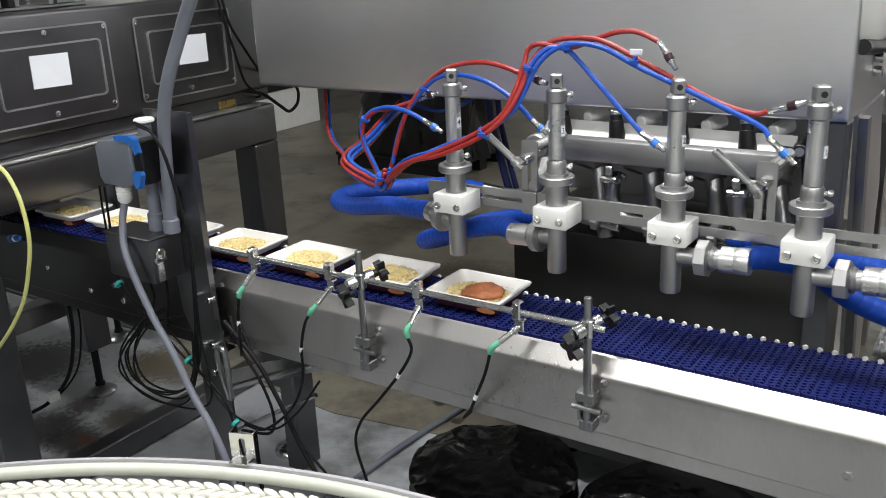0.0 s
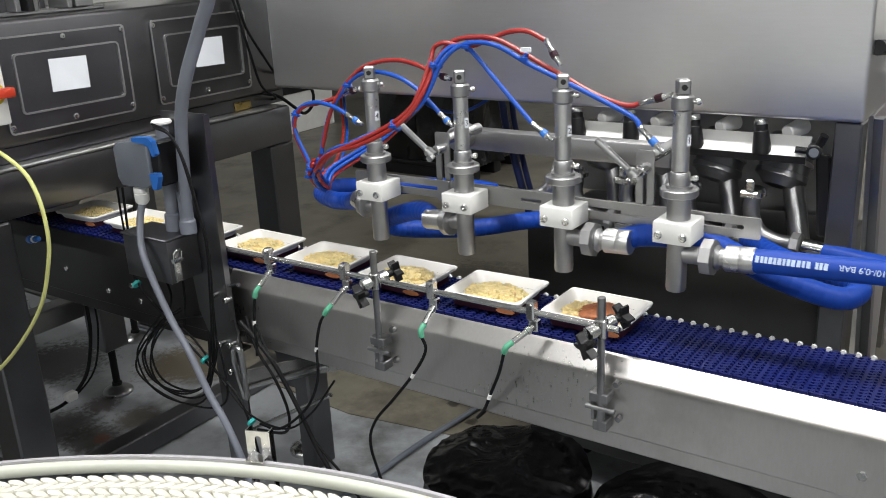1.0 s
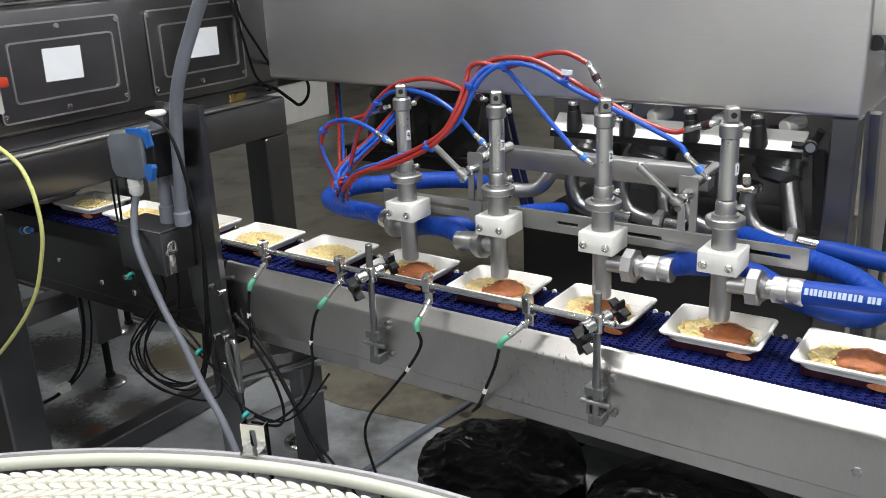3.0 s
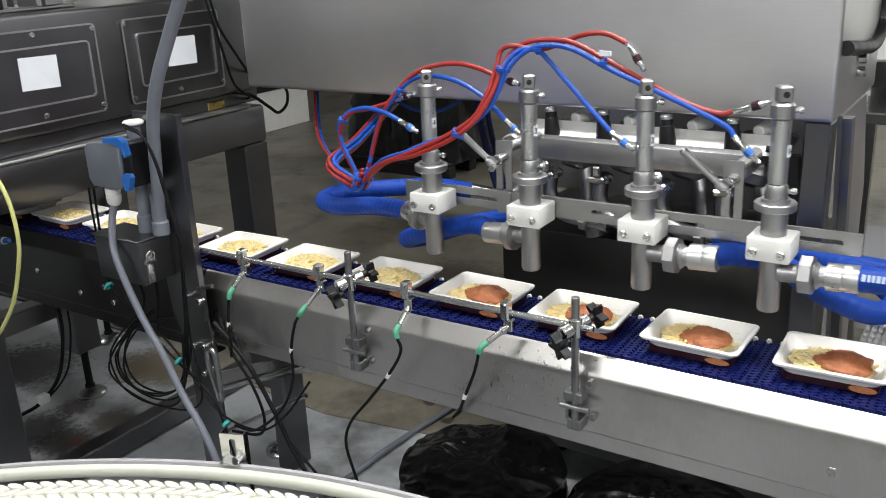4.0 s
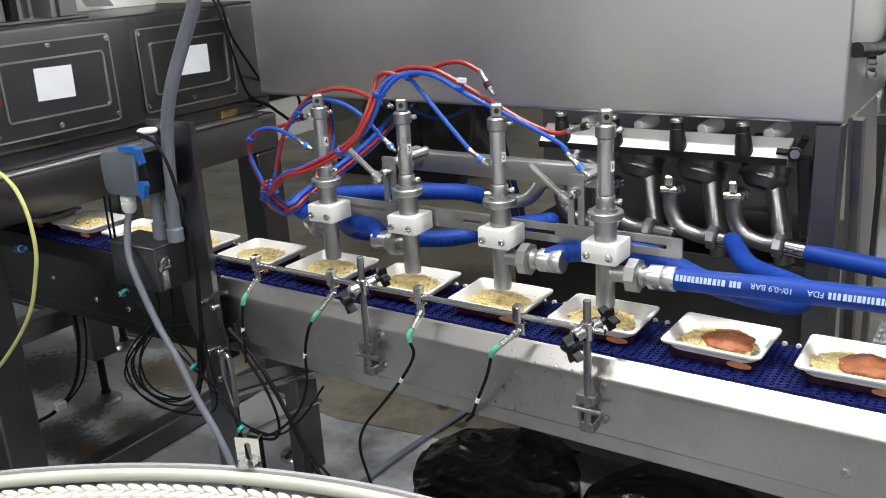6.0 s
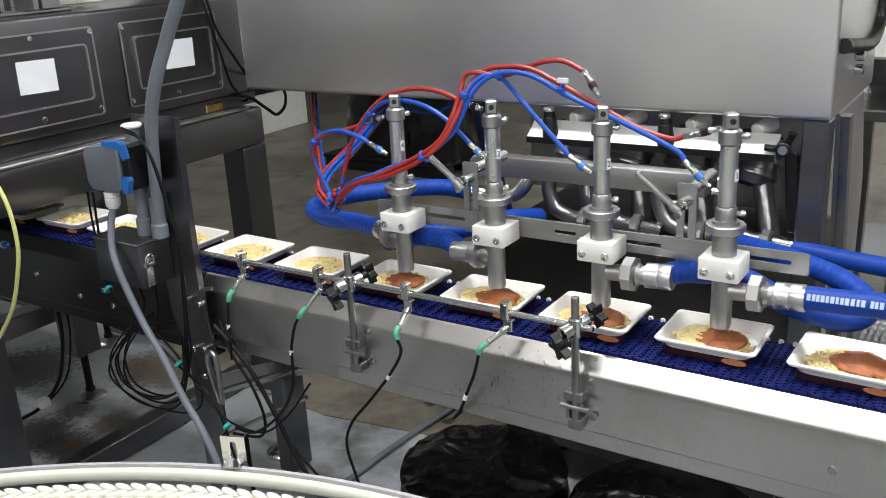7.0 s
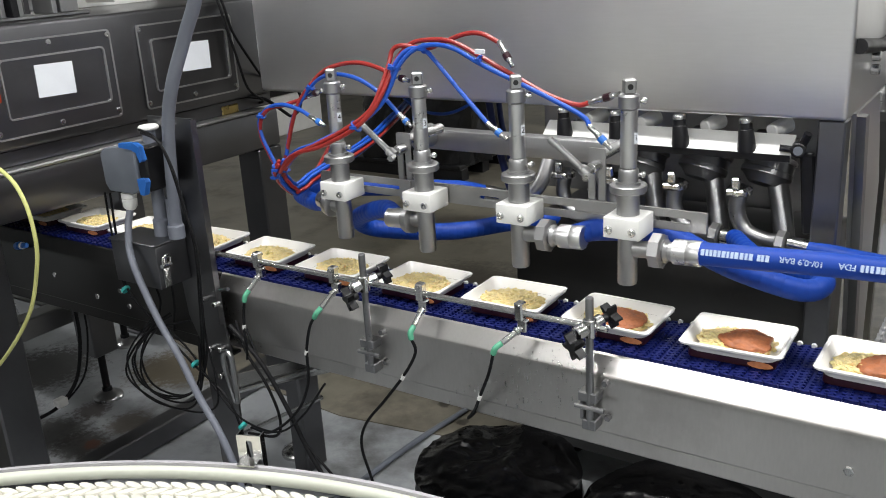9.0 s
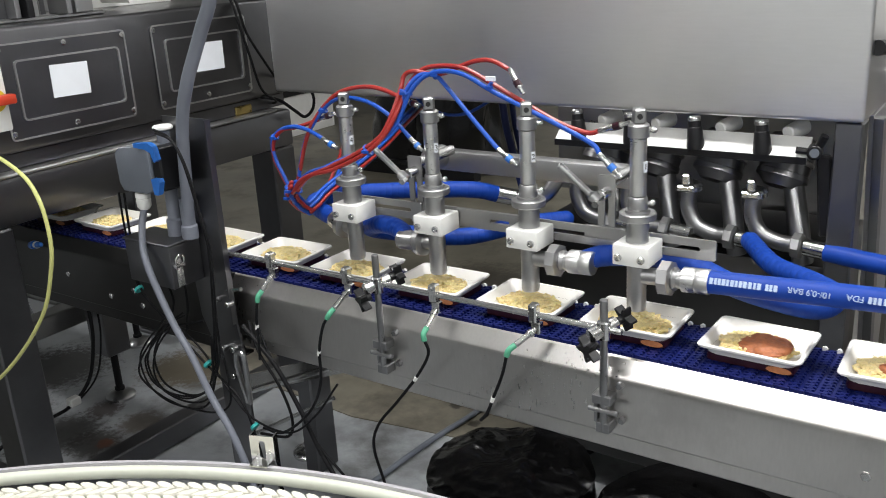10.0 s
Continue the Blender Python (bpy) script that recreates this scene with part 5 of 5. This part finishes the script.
def hose_mid_ctrl(t):
    return [on_head(-0.321, 0.0115, 1.070, t), mixed((-0.931, 1.56, 1.070), (-1.200, 1.56, 1.076), t, 0.9), mixed((-1.033, 1.575, 1.045), (-1.265, 1.575, 1.060), t, 0.6), mixed((-1.165, 1.62, 0.990), (-1.348, 1.62, 1.019), t, 0.4),
            mixed((-1.142, 1.68, 0.988), (-1.334, 1.68, 0.984), t, 0.1), mixed((-1.081, 1.76, 1.006), (-1.184, 1.76, 0.976), t, 0.2), mixed((-1.04, 1.88, 0.994), (-1.09, 1.88, 0.976), t, 0.0), Vector((-1.02, 1.98, 0.970))]


def hose_right_ctrl(t):
    return [on_head(0.114, 0.0, 1.0865, t), mixed((-0.387, 1.555, 1.087), (-0.672, 1.555, 1.094), t, 1.0), mixed((-0.319, 1.59, 1.067), (-0.549, 1.59, 1.087), t, 0.9), mixed((-0.247, 1.61, 1.017), (-0.439, 1.61, 1.036), t, 0.8),
            mixed((-0.169, 1.64, 0.985), (-0.318, 1.64, 1.000), t, 0.6), mixed((-0.142, 1.69, 0.999), (-0.290, 1.69, 1.006), t, 0.5), mixed((-0.209, 1.75, 1.022), (-0.345, 1.75, 1.000), t, 0.3), mixed((-0.348, 1.85, 1.011), (-0.454, 1.85, 0.981), t, 0.1),
            Vector((-0.559, 1.99, 0.972))]


FLEX_TIMES = sorted({round(k * 0.2, 2) for k in range(51)} | {r[0] for r in HEAD_ROWS})


def evenly(ctrl, n):
    path = smooth_path(ctrl, 12)
    run = [0.0]
    for a, b in zip(path, path[1:]):
        run.append(run[-1] + (b - a).length)
    return [Vector([float(np.interp(run[-1] * k / n, run, [p[i] for p in path])) for i in range(3)]) for k in range(n + 1)]


def piece_poses(ctrl_at, n):
    """For each time the pose of every piece, its z along the hose, and the longest piece."""
    poses, longest = [], 0.0
    for t in FLEX_TIMES:
        pts = evenly(ctrl_at(t), n)
        d, a, b = frame_of(pts[1] - pts[0])
        row = []
        for p, q in zip(pts, pts[1:]):
            longest = max(longest, (q - p).length)
            d = (q - p).normalized()
            a = (a - d * a.dot(d)).normalized()
            b = d.cross(a)
            m = Matrix((a, b, d)).transposed().to_4x4()
            m.translation = (p + q) / 2
            row.append(m)
        poses.append(row)
    return poses, longest


def round_end(bm, x, y, length, r, seg):
    caps = [(r - r * math.cos(radians(a)), r * math.sin(radians(a))) for a in (12, 35, 60, 90)]
    n = length + 2 * r
    return lathe(bm, (x, y, -n / 2), (x, y, n / 2), caps + [(n - s, q) for s, q in caps[::-1]], seg)


FLEXING = []


def flexing(label, category, ctrl_at, n, strands, name):
    """strands: rows of (x, y, radius, material) across the hose."""
    poses, longest = piece_poses(ctrl_at, n)
    th = thing(name, label, category)
    meshes = []
    for mat in dict.fromkeys(st[3] for st in strands):
        bm = B()
        for x, y, r, m in strands:
            if m is mat:
                round_end(bm, x, y, longest * (0.8 if r > 0.01 else 1.02), r, 20 if r > 0.01 else 8)
        o = part("hose_piece", bm, mat, th, sharp=60)
        meshes.append(o)
    for k in range(n):
        for o in meshes:
            q = o if k == 0 else new("hose_piece", o.data)
            q.parent = th
            FLEXING.append((q, [row[k] for row in poses]))
    return th


flexing("thick blue rubber product hose looping beside the nozzles", "hose", hose_left_ctrl, 46, [(0, 0, 0.0215, HOSE_BLUE)], "product_hose")
flexing("thick blue rubber product hose hanging in a tight bend", "hose", hose_mid_ctrl, 46, [(0, 0, 0.0215, HOSE_BLUE)], "product_hose")
flexing("thick blue rubber product hose with a hanging bend behind the nozzles", "hose", hose_right_ctrl, 46, [(0, 0, 0.0215, HOSE_BLUE)], "product_hose")
BUNDLE = [(0.0115 * math.cos(k * math.pi / 3), 0.0115 * math.sin(k * math.pi / 3), 0.0048, TUBE_RED if k in (1, 3, 4) else TUBE_BLUE) for k in range(6)] + [(0, 0, 0.0055, TUBE_BLUE)]
flexing("bundle of blue and red air lines tied together under the hood", "air lines", line_ctrl, 34, BUNDLE, "air_line_bundle")
flexing("pair of red and blue air lines hanging from the hood", "air lines", drop_ctrl, 20, [(0.006, 0, 0.0046, TUBE_RED), (-0.006, 0, 0.0046, TUBE_BLUE)], "air_line_pair")

# ---- white curved conveyor in the foreground ----
CX, CY, RO, WZ = -0.57, -0.335, 1.30, 0.85
cur = thing("curved_conveyor", "curved conveyor frame with white plastic outer guide rail", "conveyor", at=(CX, CY, FZ))


def arc_sweep(bm, prof, a0, a1, n):
    rings = []
    for k in range(n + 1):
        a = radians(a0 + (a1 - a0) * k / n)
        rings.append([bm.verts.new((r * math.cos(a), r * math.sin(a), z - FZ)) for r, z in prof])
    for q, w in zip(rings, rings[1:]):
        for j in range(len(prof)):
            i = (j + 1) % len(prof)
            bm.faces.new((q[j], q[i], w[i], w[j]))
    bm.faces.new(rings[0])
    bm.faces.new(rings[-1][::-1])
    return bm


A0, A1 = -88, 268
rail_prof = [(RO - 0.020 + 0.008 * math.cos(a * math.pi / 6), WZ - 0.012 + 0.012 * math.sin(a * math.pi / 6)) for a in range(12)]
part("guide_rail", arc_sweep(B(), rail_prof, A0, 86.5, 120), RAIL_PLASTIC, cur)
part("guide_rail", arc_sweep(B(), rail_prof, 88.5, A1, 140), RAIL_PLASTIC, cur)
part("rail_joint", arc_sweep(B(), [(RO - 0.020 + 0.9 * (r - RO + 0.020), WZ - 0.012 + 0.9 * (z - WZ + 0.012)) for r, z in rail_prof], 86.5, 88.5, 4), WHITE_PLASTIC, cur)
part("rail_strip", arc_sweep(B(), [(RO - 0.011, WZ - 0.018), (RO - 0.004, WZ - 0.018), (RO - 0.004, WZ + 0.001), (RO - 0.011, WZ + 0.001)], A0, A1, 260), RAIL_GREY, cur)
part("belt_bed", arc_sweep(B(), [(1.016, WZ - 0.10), (RO - 0.06, WZ - 0.10), (RO - 0.06, WZ - 0.09), (1.016, WZ - 0.09)], A0, A1, 180), STEEL_DARK, cur)
part("inner_rail", arc_sweep(B(), [(0.99, WZ - 0.12), (1.015, WZ - 0.12), (1.015, WZ - 0.015), (0.99, WZ - 0.015)], A0, A1, 180), RAIL_PLASTIC, cur)
part("outer_frame", arc_sweep(B(), [(RO - 0.058, WZ - 0.22), (RO - 0.052, WZ - 0.22), (RO - 0.052, WZ - 0.095), (RO - 0.058, WZ - 0.095)], A0, A1, 180), STEEL, cur)
for a in (-80, -20, 32, 75, 120, 165, 225):
    m = Matrix.Rotation(radians(a), 4, "Z")
    part("leg", box(B(), 1.10, 1.15, -0.025, 0.025, 0.0, WZ - FZ - 0.10, 0.003, m), STEEL, cur)
ang = math.atan2(0.868 - CY, -1.020 - CX)
m = Matrix.Rotation(ang - math.pi / 2, 4, "Z")
bm = frame_prism(B(), rounded(-0.0215, 0.0215, WZ - FZ - 0.002, WZ - FZ + 0.050, 0.002), rounded(-0.0055, 0.0055, WZ - FZ + 0.007, WZ - FZ + 0.041, 0.005), 1, RO + 0.004, RO + 0.0065)
box(bm, -0.0215, -0.019, RO + 0.0065, RO + 0.02, WZ - FZ - 0.05, WZ - FZ + 0.050)
box(bm, 0.019, 0.0215, RO + 0.0065, RO + 0.02, WZ - FZ - 0.12, WZ - FZ + 0.050)
box(bm, -0.016, 0.016, RO - 0.018, RO + 0.004, WZ - FZ + 0.004, WZ - FZ + 0.007)
box(bm, -0.010, 0.010, RO - 0.018, RO + 0.004, WZ - FZ - 0.10, WZ - FZ - 0.09)
bmesh.ops.transform(bm, matrix=m, verts=bm.verts)
part("rail_bracket", bm, CHROME, cur, "slotted stainless rail bracket")
cb = thing("curved_belt", "cream white plastic modular belt on the curved conveyor", "conveyor belt", at=(CX, CY, WZ - 0.018))
STEP = 1.2


def curve_row():
    bm = B()
    for j in range(10):
        r = 1.246 - j * 0.019
        w = r * radians(STEP)
        s = 1 if j % 2 == 0 else -1
        ear = [(-0.80 * s, -0.0085), (-0.40 * s, 0.0015), (0.05 * s, 0.0075), (0.45 * s, 0.0085), (0.58 * s, 0.0050), (0.36 * s, -0.0035), (0.0 * s, -0.0085), (-0.45 * s, -0.0110)]
        arm = [(-0.16 * s, -0.006), (0.10 * s, -0.006), (0.16 * s, -0.016), (-0.10 * s, -0.016)]
        if s < 0:
            ear, arm = ear[::-1], arm[::-1]
        for pts, top in ((ear, 0.006), (arm, 0.002)):
            cx = sum(q[0] for q in pts) / len(pts)
            cy = sum(q[1] for q in pts) / len(pts)
            lo = [bm.verts.new((r + b, a * w, -0.012)) for a, b in pts]
            mid = [bm.verts.new((r + b, a * w, top - 0.0025)) for a, b in pts]
            hi = [bm.verts.new((r + cy + (b - cy) * 0.88, (cx + (a - cx) * 0.92) * w, top)) for a, b in pts]
            bm.faces.new(lo[::-1])
            bm.faces.new(hi)
            for q, s in ((lo, mid), (mid, hi)):
                for k in range(len(pts)):
                    i = (k + 1) % len(pts)
                    bm.faces.new((q[k], q[i], s[i], s[k]))
    box(bm, 1.04, 1.245, -0.003, 0.003, -0.014, -0.008)
    return bm


crow = part("belt_link", curve_row(), CREAM_PLASTIC, cb, smooth=False)
for k in range(1, 221):
    o = new("belt_link", crow.data)
    o.parent, o.matrix_basis = cb, Matrix.Rotation(radians(k * STEP), 4, "Z")

# ---- waste bins ----
for (bx, by), seed in (((-0.985, 1.60), 4), ((-0.555, 1.62), 9)):
    bn = thing("waste_bin", "round waste bin lined with a crumpled black bag", "bin", "waste bins", at=(bx, by, FZ))
    part("bin_body", lathe(B(), (0, 0, 0), (0, 0, 1), [(0, 0.15), (0.02, 0.155), (0.25, 0.178), (0.26, 0.17)], 32), DARK_PLASTIC, bn)
    bm = B()
    nseg, nring = 130, 42
    rings = []
    for i in range(1, nring + 1):
        s = i / nring
        if s < 0.72:
            r, z = 0.205 * s / 0.72, 0.382 - 0.030 * (s / 0.72) ** 3
        else:
            q = (s - 0.72) / 0.28
            r, z = 0.205 + 0.014 * math.sin(q * math.pi * 0.6), 0.352 - 0.18 * q
        ring = []
        for k in range(nseg):
            a = 2 * math.pi * k / nseg
            p = Vector((r * math.cos(a), r * math.sin(a), z)) * 9 + Vector((seed * 3.1, seed, 0))
            crease = 0.018 * (0.5 - abs(noise.noise(p * 0.7))) + 0.011 * (0.5 - abs(noise.noise(p * 1.9))) + 0.006 * (0.5 - abs(noise.noise(p * 4.1)))
            wave = 0.018 * s * noise.noise(Vector((math.cos(a) * 1.7, math.sin(a) * 1.7, seed)))
            rr = r * (1 + wave * 3) + (crease * 0.5 - 0.012 if s > 0.72 else 0)
            ring.append(bm.verts.new((rr * math.cos(a), rr * math.sin(a), z + (crease - 0.025) * (1.0 if s < 0.8 else 0.4) + wave)))
        rings.append(ring)
    c = bm.verts.new(sum((v.co for v in rings[0]), Vector()) / nseg)
    for q, w in zip(rings, rings[1:]):
        for k in range(nseg):
            bm.faces.new((q[k], q[(k + 1) % nseg], w[(k + 1) % nseg], w[k]))
    for k in range(nseg):
        bm.faces.new((c, rings[0][(k + 1) % nseg], rings[0][k]))
    part("bin_liner", bm, BAG, bn, "glossy crumpled black bin liner", sharp=30)
tagged(part("floor_hose", tube(B(), [(-1.58, 1.62, FZ + 0.016), (-1.567, 1.77, FZ + 0.016), (-1.56, 1.93, FZ + 0.016), (-1.546, 2.10, FZ + 0.016), (-1.525, 2.25, FZ + 0.016), (-1.50, 2.6, FZ + 0.016)], 0.0095, 12), GREY_PLASTIC), "grey hose lying on the concrete floor", "hose")

# ---- background ----
bc = thing("wall_cabinet", "long white cabinet with a dark grip band along it", "cabinet", at=(-5.60, 6.26, FZ))
part("body", box(B(), -0.8, 0, -2.2, 0, 0.0, 1.9, 0.01), WHITE_PLASTIC, bc)
part("grip_band", box(B(), 0.001, 0.02, -2.19, -0.01, 0.36, 0.46, 0.004), DARK_PLASTIC, bc)
part("upper_band", box(B(), 0.001, 0.012, -2.19, -0.01, 0.80, 0.86, 0.004), STEEL_DARK, bc)
# a stack of goods under black sheeting
bw = thing("covered_stack", "pallet of goods draped in crumpled black plastic sheeting", "pallet", at=(-3.66, 5.25, FZ))
bm = B()
n_a, n_z = 72, 26
rings = []
for i in range(n_z + 1):
    s = i / n_z
    ring = []
    for k in range(n_a):
        a = 2 * math.pi * k / n_a
        c, q = math.cos(a), math.sin(a)
        e = (abs(c) ** 5 + abs(q) ** 5) ** -0.2
        p = Vector((c * 3.2, q * 3.2, s * 3.5))
        fold = 0.05 * noise.noise(p * 1.1) + 0.030 * noise.noise(p * 2.7) + 0.022 * abs(noise.noise(Vector((c * 9, q * 9, s * 1.2))))
        w = (1.0 + 0.10 * (1 - s) ** 2) if s < 0.8 else 1.0 - ((s - 0.8) / 0.2) ** 2 * 0.95
        ring.append(bm.verts.new(((0.42 * e * c) * w + fold * c, (0.30 * e * q) * w + fold * q, 0.10 + 1.15 * min(1.0, s / 0.8) + (0.05 * noise.noise(p * 1.5) if i else 0.0))))
    rings.append(ring)
for q, w in zip(rings, rings[1:]):
    for k in range(n_a):
        bm.faces.new((q[k], q[(k + 1) % n_a], w[(k + 1) % n_a], w[k]))
bm.faces.new(rings[0])
bm.faces.new(rings[-1])
part("black_sheet", bm, BAG, bw, "crumpled black plastic sheet", sharp=30)
part("pallet_deck", box(B(), -0.62, 0.44, -0.34, 0.32, 0.085, 0.11, 0.004), DARK_PLASTIC, bw)
for y in (-0.32, -0.05, 0.22):
    part("pallet_runner", box(B(), -0.62, 0.44, y, y + 0.09, 0.0, 0.084, 0.004), DARK_PLASTIC, bw)
st = thing("blue_strap_hose", "dark blue flat hose hanging to the floor behind the carriage", "hose", at=(-1.58, 2.6, FZ))
part("hose_run", tube(B(), [(0.0, -0.1, 1.13), (0.0, 0.0, 1.04), (0.021, 0.0, 0.93), (0.069, 0.0, 0.753), (0.108, 0.0, 0.616), (0.13, 0.02, 0.35), (0.15, 0.04, 0.015)], 0.013, 12, 6), STRAP_BLUE, st)
part("hose_run", tube(B(), [(0.03, -0.1, 1.13), (0.025, 0.02, 1.04), (0.044, 0.02, 0.93), (0.088, 0.02, 0.753), (0.125, 0.02, 0.616), (0.15, 0.04, 0.35), (0.18, 0.05, 0.015)], 0.010, 12, 6), STRAP_BLUE, st)
part("loop_line", tube(B(), [(-0.12, -0.35, 1.14), (-0.06, -0.38, 1.085), (0.03, -0.40, 1.055), (0.12, -0.40, 1.058), (0.20, -0.38, 1.10), (0.24, -0.34, 1.14)], 0.0048, 8, 8), TUBE_BLUE, st)
rb = thing("rear_bench", "pale bench unit behind the filling machine", "bench", at=(-0.2, 3.4, FZ))
part("bench_top", box(B(), -0.35, 1.4, 0, 0.6, 0.86, 0.90, 0.005), STEEL, rb)
part("upper_unit", box(B(), -0.45, 1.4, 0.1, 0.6, 1.06, 1.9, 0.01), WHITE_PLASTIC, rb)
part("back_board", box(B(), -0.35, 1.4, 0.55, 0.6, 0.90, 1.06), STEEL_DARK, rb)
for x in (-0.3, 1.3):
    part("leg", box(B(), x, x + 0.05, 0.05, 0.1, 0, 0.86), STEEL, rb)
part("lower_shelf", box(B(), -0.3, 1.35, 0.05, 0.55, 0.3, 0.33), STEEL_DARK, rb)
al = thing("wall_air_lines", "red and blue air lines hanging behind the machine", "air lines", at=(-0.26, 2.55, FZ))
for dx, mat in ((0.0, TUBE_RED), (0.014, TUBE_BLUE)):
    part("air_line", tube(B(), [(dx, 0, 1.12), (dx + 0.005, 0.0, 0.95), (dx + 0.03, 0, 0.75), (dx + 0.05, 0.0, 0.62), (dx + 0.0, -0.05, 0.5), (dx, -0.05, 0.02)], 0.006, 8), mat, al)
part("line_anchor", box(B(), -0.03, 0.04, -0.01, 0.05, 1.10, 1.16, 0.005), DARK_PLASTIC, al)
part("anchor_post", box(B(), -0.01, 0.03, 0.055, 0.09, 0, 1.16, 0.003), STEEL, al)
# chrome spiral roller beside the belt
sr = thing("spiral_roller", "ribbed shiny steel roller table beside the belt", "roller", at=(-0.21, 1.70, FZ))
bm = B()
for j in range(5):
    y = 1.70 - 1.70 + j * 0.028
    prof, n = [], 60
    for k in range(n):
        prof.append((k * 0.006, 0.012 + 0.0022 * math.cos(k * math.pi)))
    lathe(bm, (0.0, y, 0.775), (0.4, y, 0.775), prof, 12)
part("ribbed_roller", bm, CAST, sr)
part("roller_stand", box(B(), 0.0, 0.36, -0.01, 0.13, 0, 0.75, 0.004), STEEL, sr)


# ---- movement ----
def motions():
    walk(head, [(t, pose(x + 0.006, HY, z + 0.0075)) for t, x, z in HEAD_ROWS])
    for ob, poses in FLEXING:
        walk(ob, list(zip(FLEX_TIMES, poses)))
    walk(belt, [(t, pose(-5.28 + SPEED * t, 1.526, 0.910)) for t in (0, 5, 10)])
    walk(cb, [(t, pose(CX, CY, WZ - 0.018, 0, 0, -86 + 9.3 * t)) for t in (0, 2.5, 5, 7.5, 10)])
    for k, tr, pa, sa in TRAYS:
        x = TRAY_X - TRAY_PITCH * k
        turn = (0, 2.0, -1.0, 1.0, -1.5, 0.5)[k % 6]
        side_y = 1.535 + (0.0, 0.002, -0.002, 0.001)[k % 4]
        times = (0, 5, 10)
        walk(tr, [(t, pose(x + SPEED * t, side_y, 0.911, 0, 0, turn)) for t in times])
        walk(pa, [(t, pose(x - 0.004 + SPEED * t, side_y + 0.001, 0.909, 0, 0, turn + (0, 180)[k % 2])) for t in times])
        if sa:
            sx, sy = x + 0.014, side_y - 0.008
            if k == 0:
                rows = [(t, 0.935) for t in times]
            else:
                s = 2.0 + 3.854 * ((k - 1) // 4)
                rows = [(0, 0.893), (s + 0.48, 0.893), (s + 0.62, 0.924), (s + 0.85, 0.930), (s + 1.3, 0.934), (s + 1.42, 0.935), (10, 0.935)]
                rows = [r for r in rows if r[0] < 10] + [(10, 0.893 if s > 9 else 0.935)]
            ts, zs = [r[0] for r in rows], [r[1] for r in rows]
            even = [i * 0.2 for i in range(51)]
            walk(sa, [(t, pose(sx + SPEED * t, sy, float(np.interp(t, ts, zs)), 0, 0, turn)) for t in even])


motions()
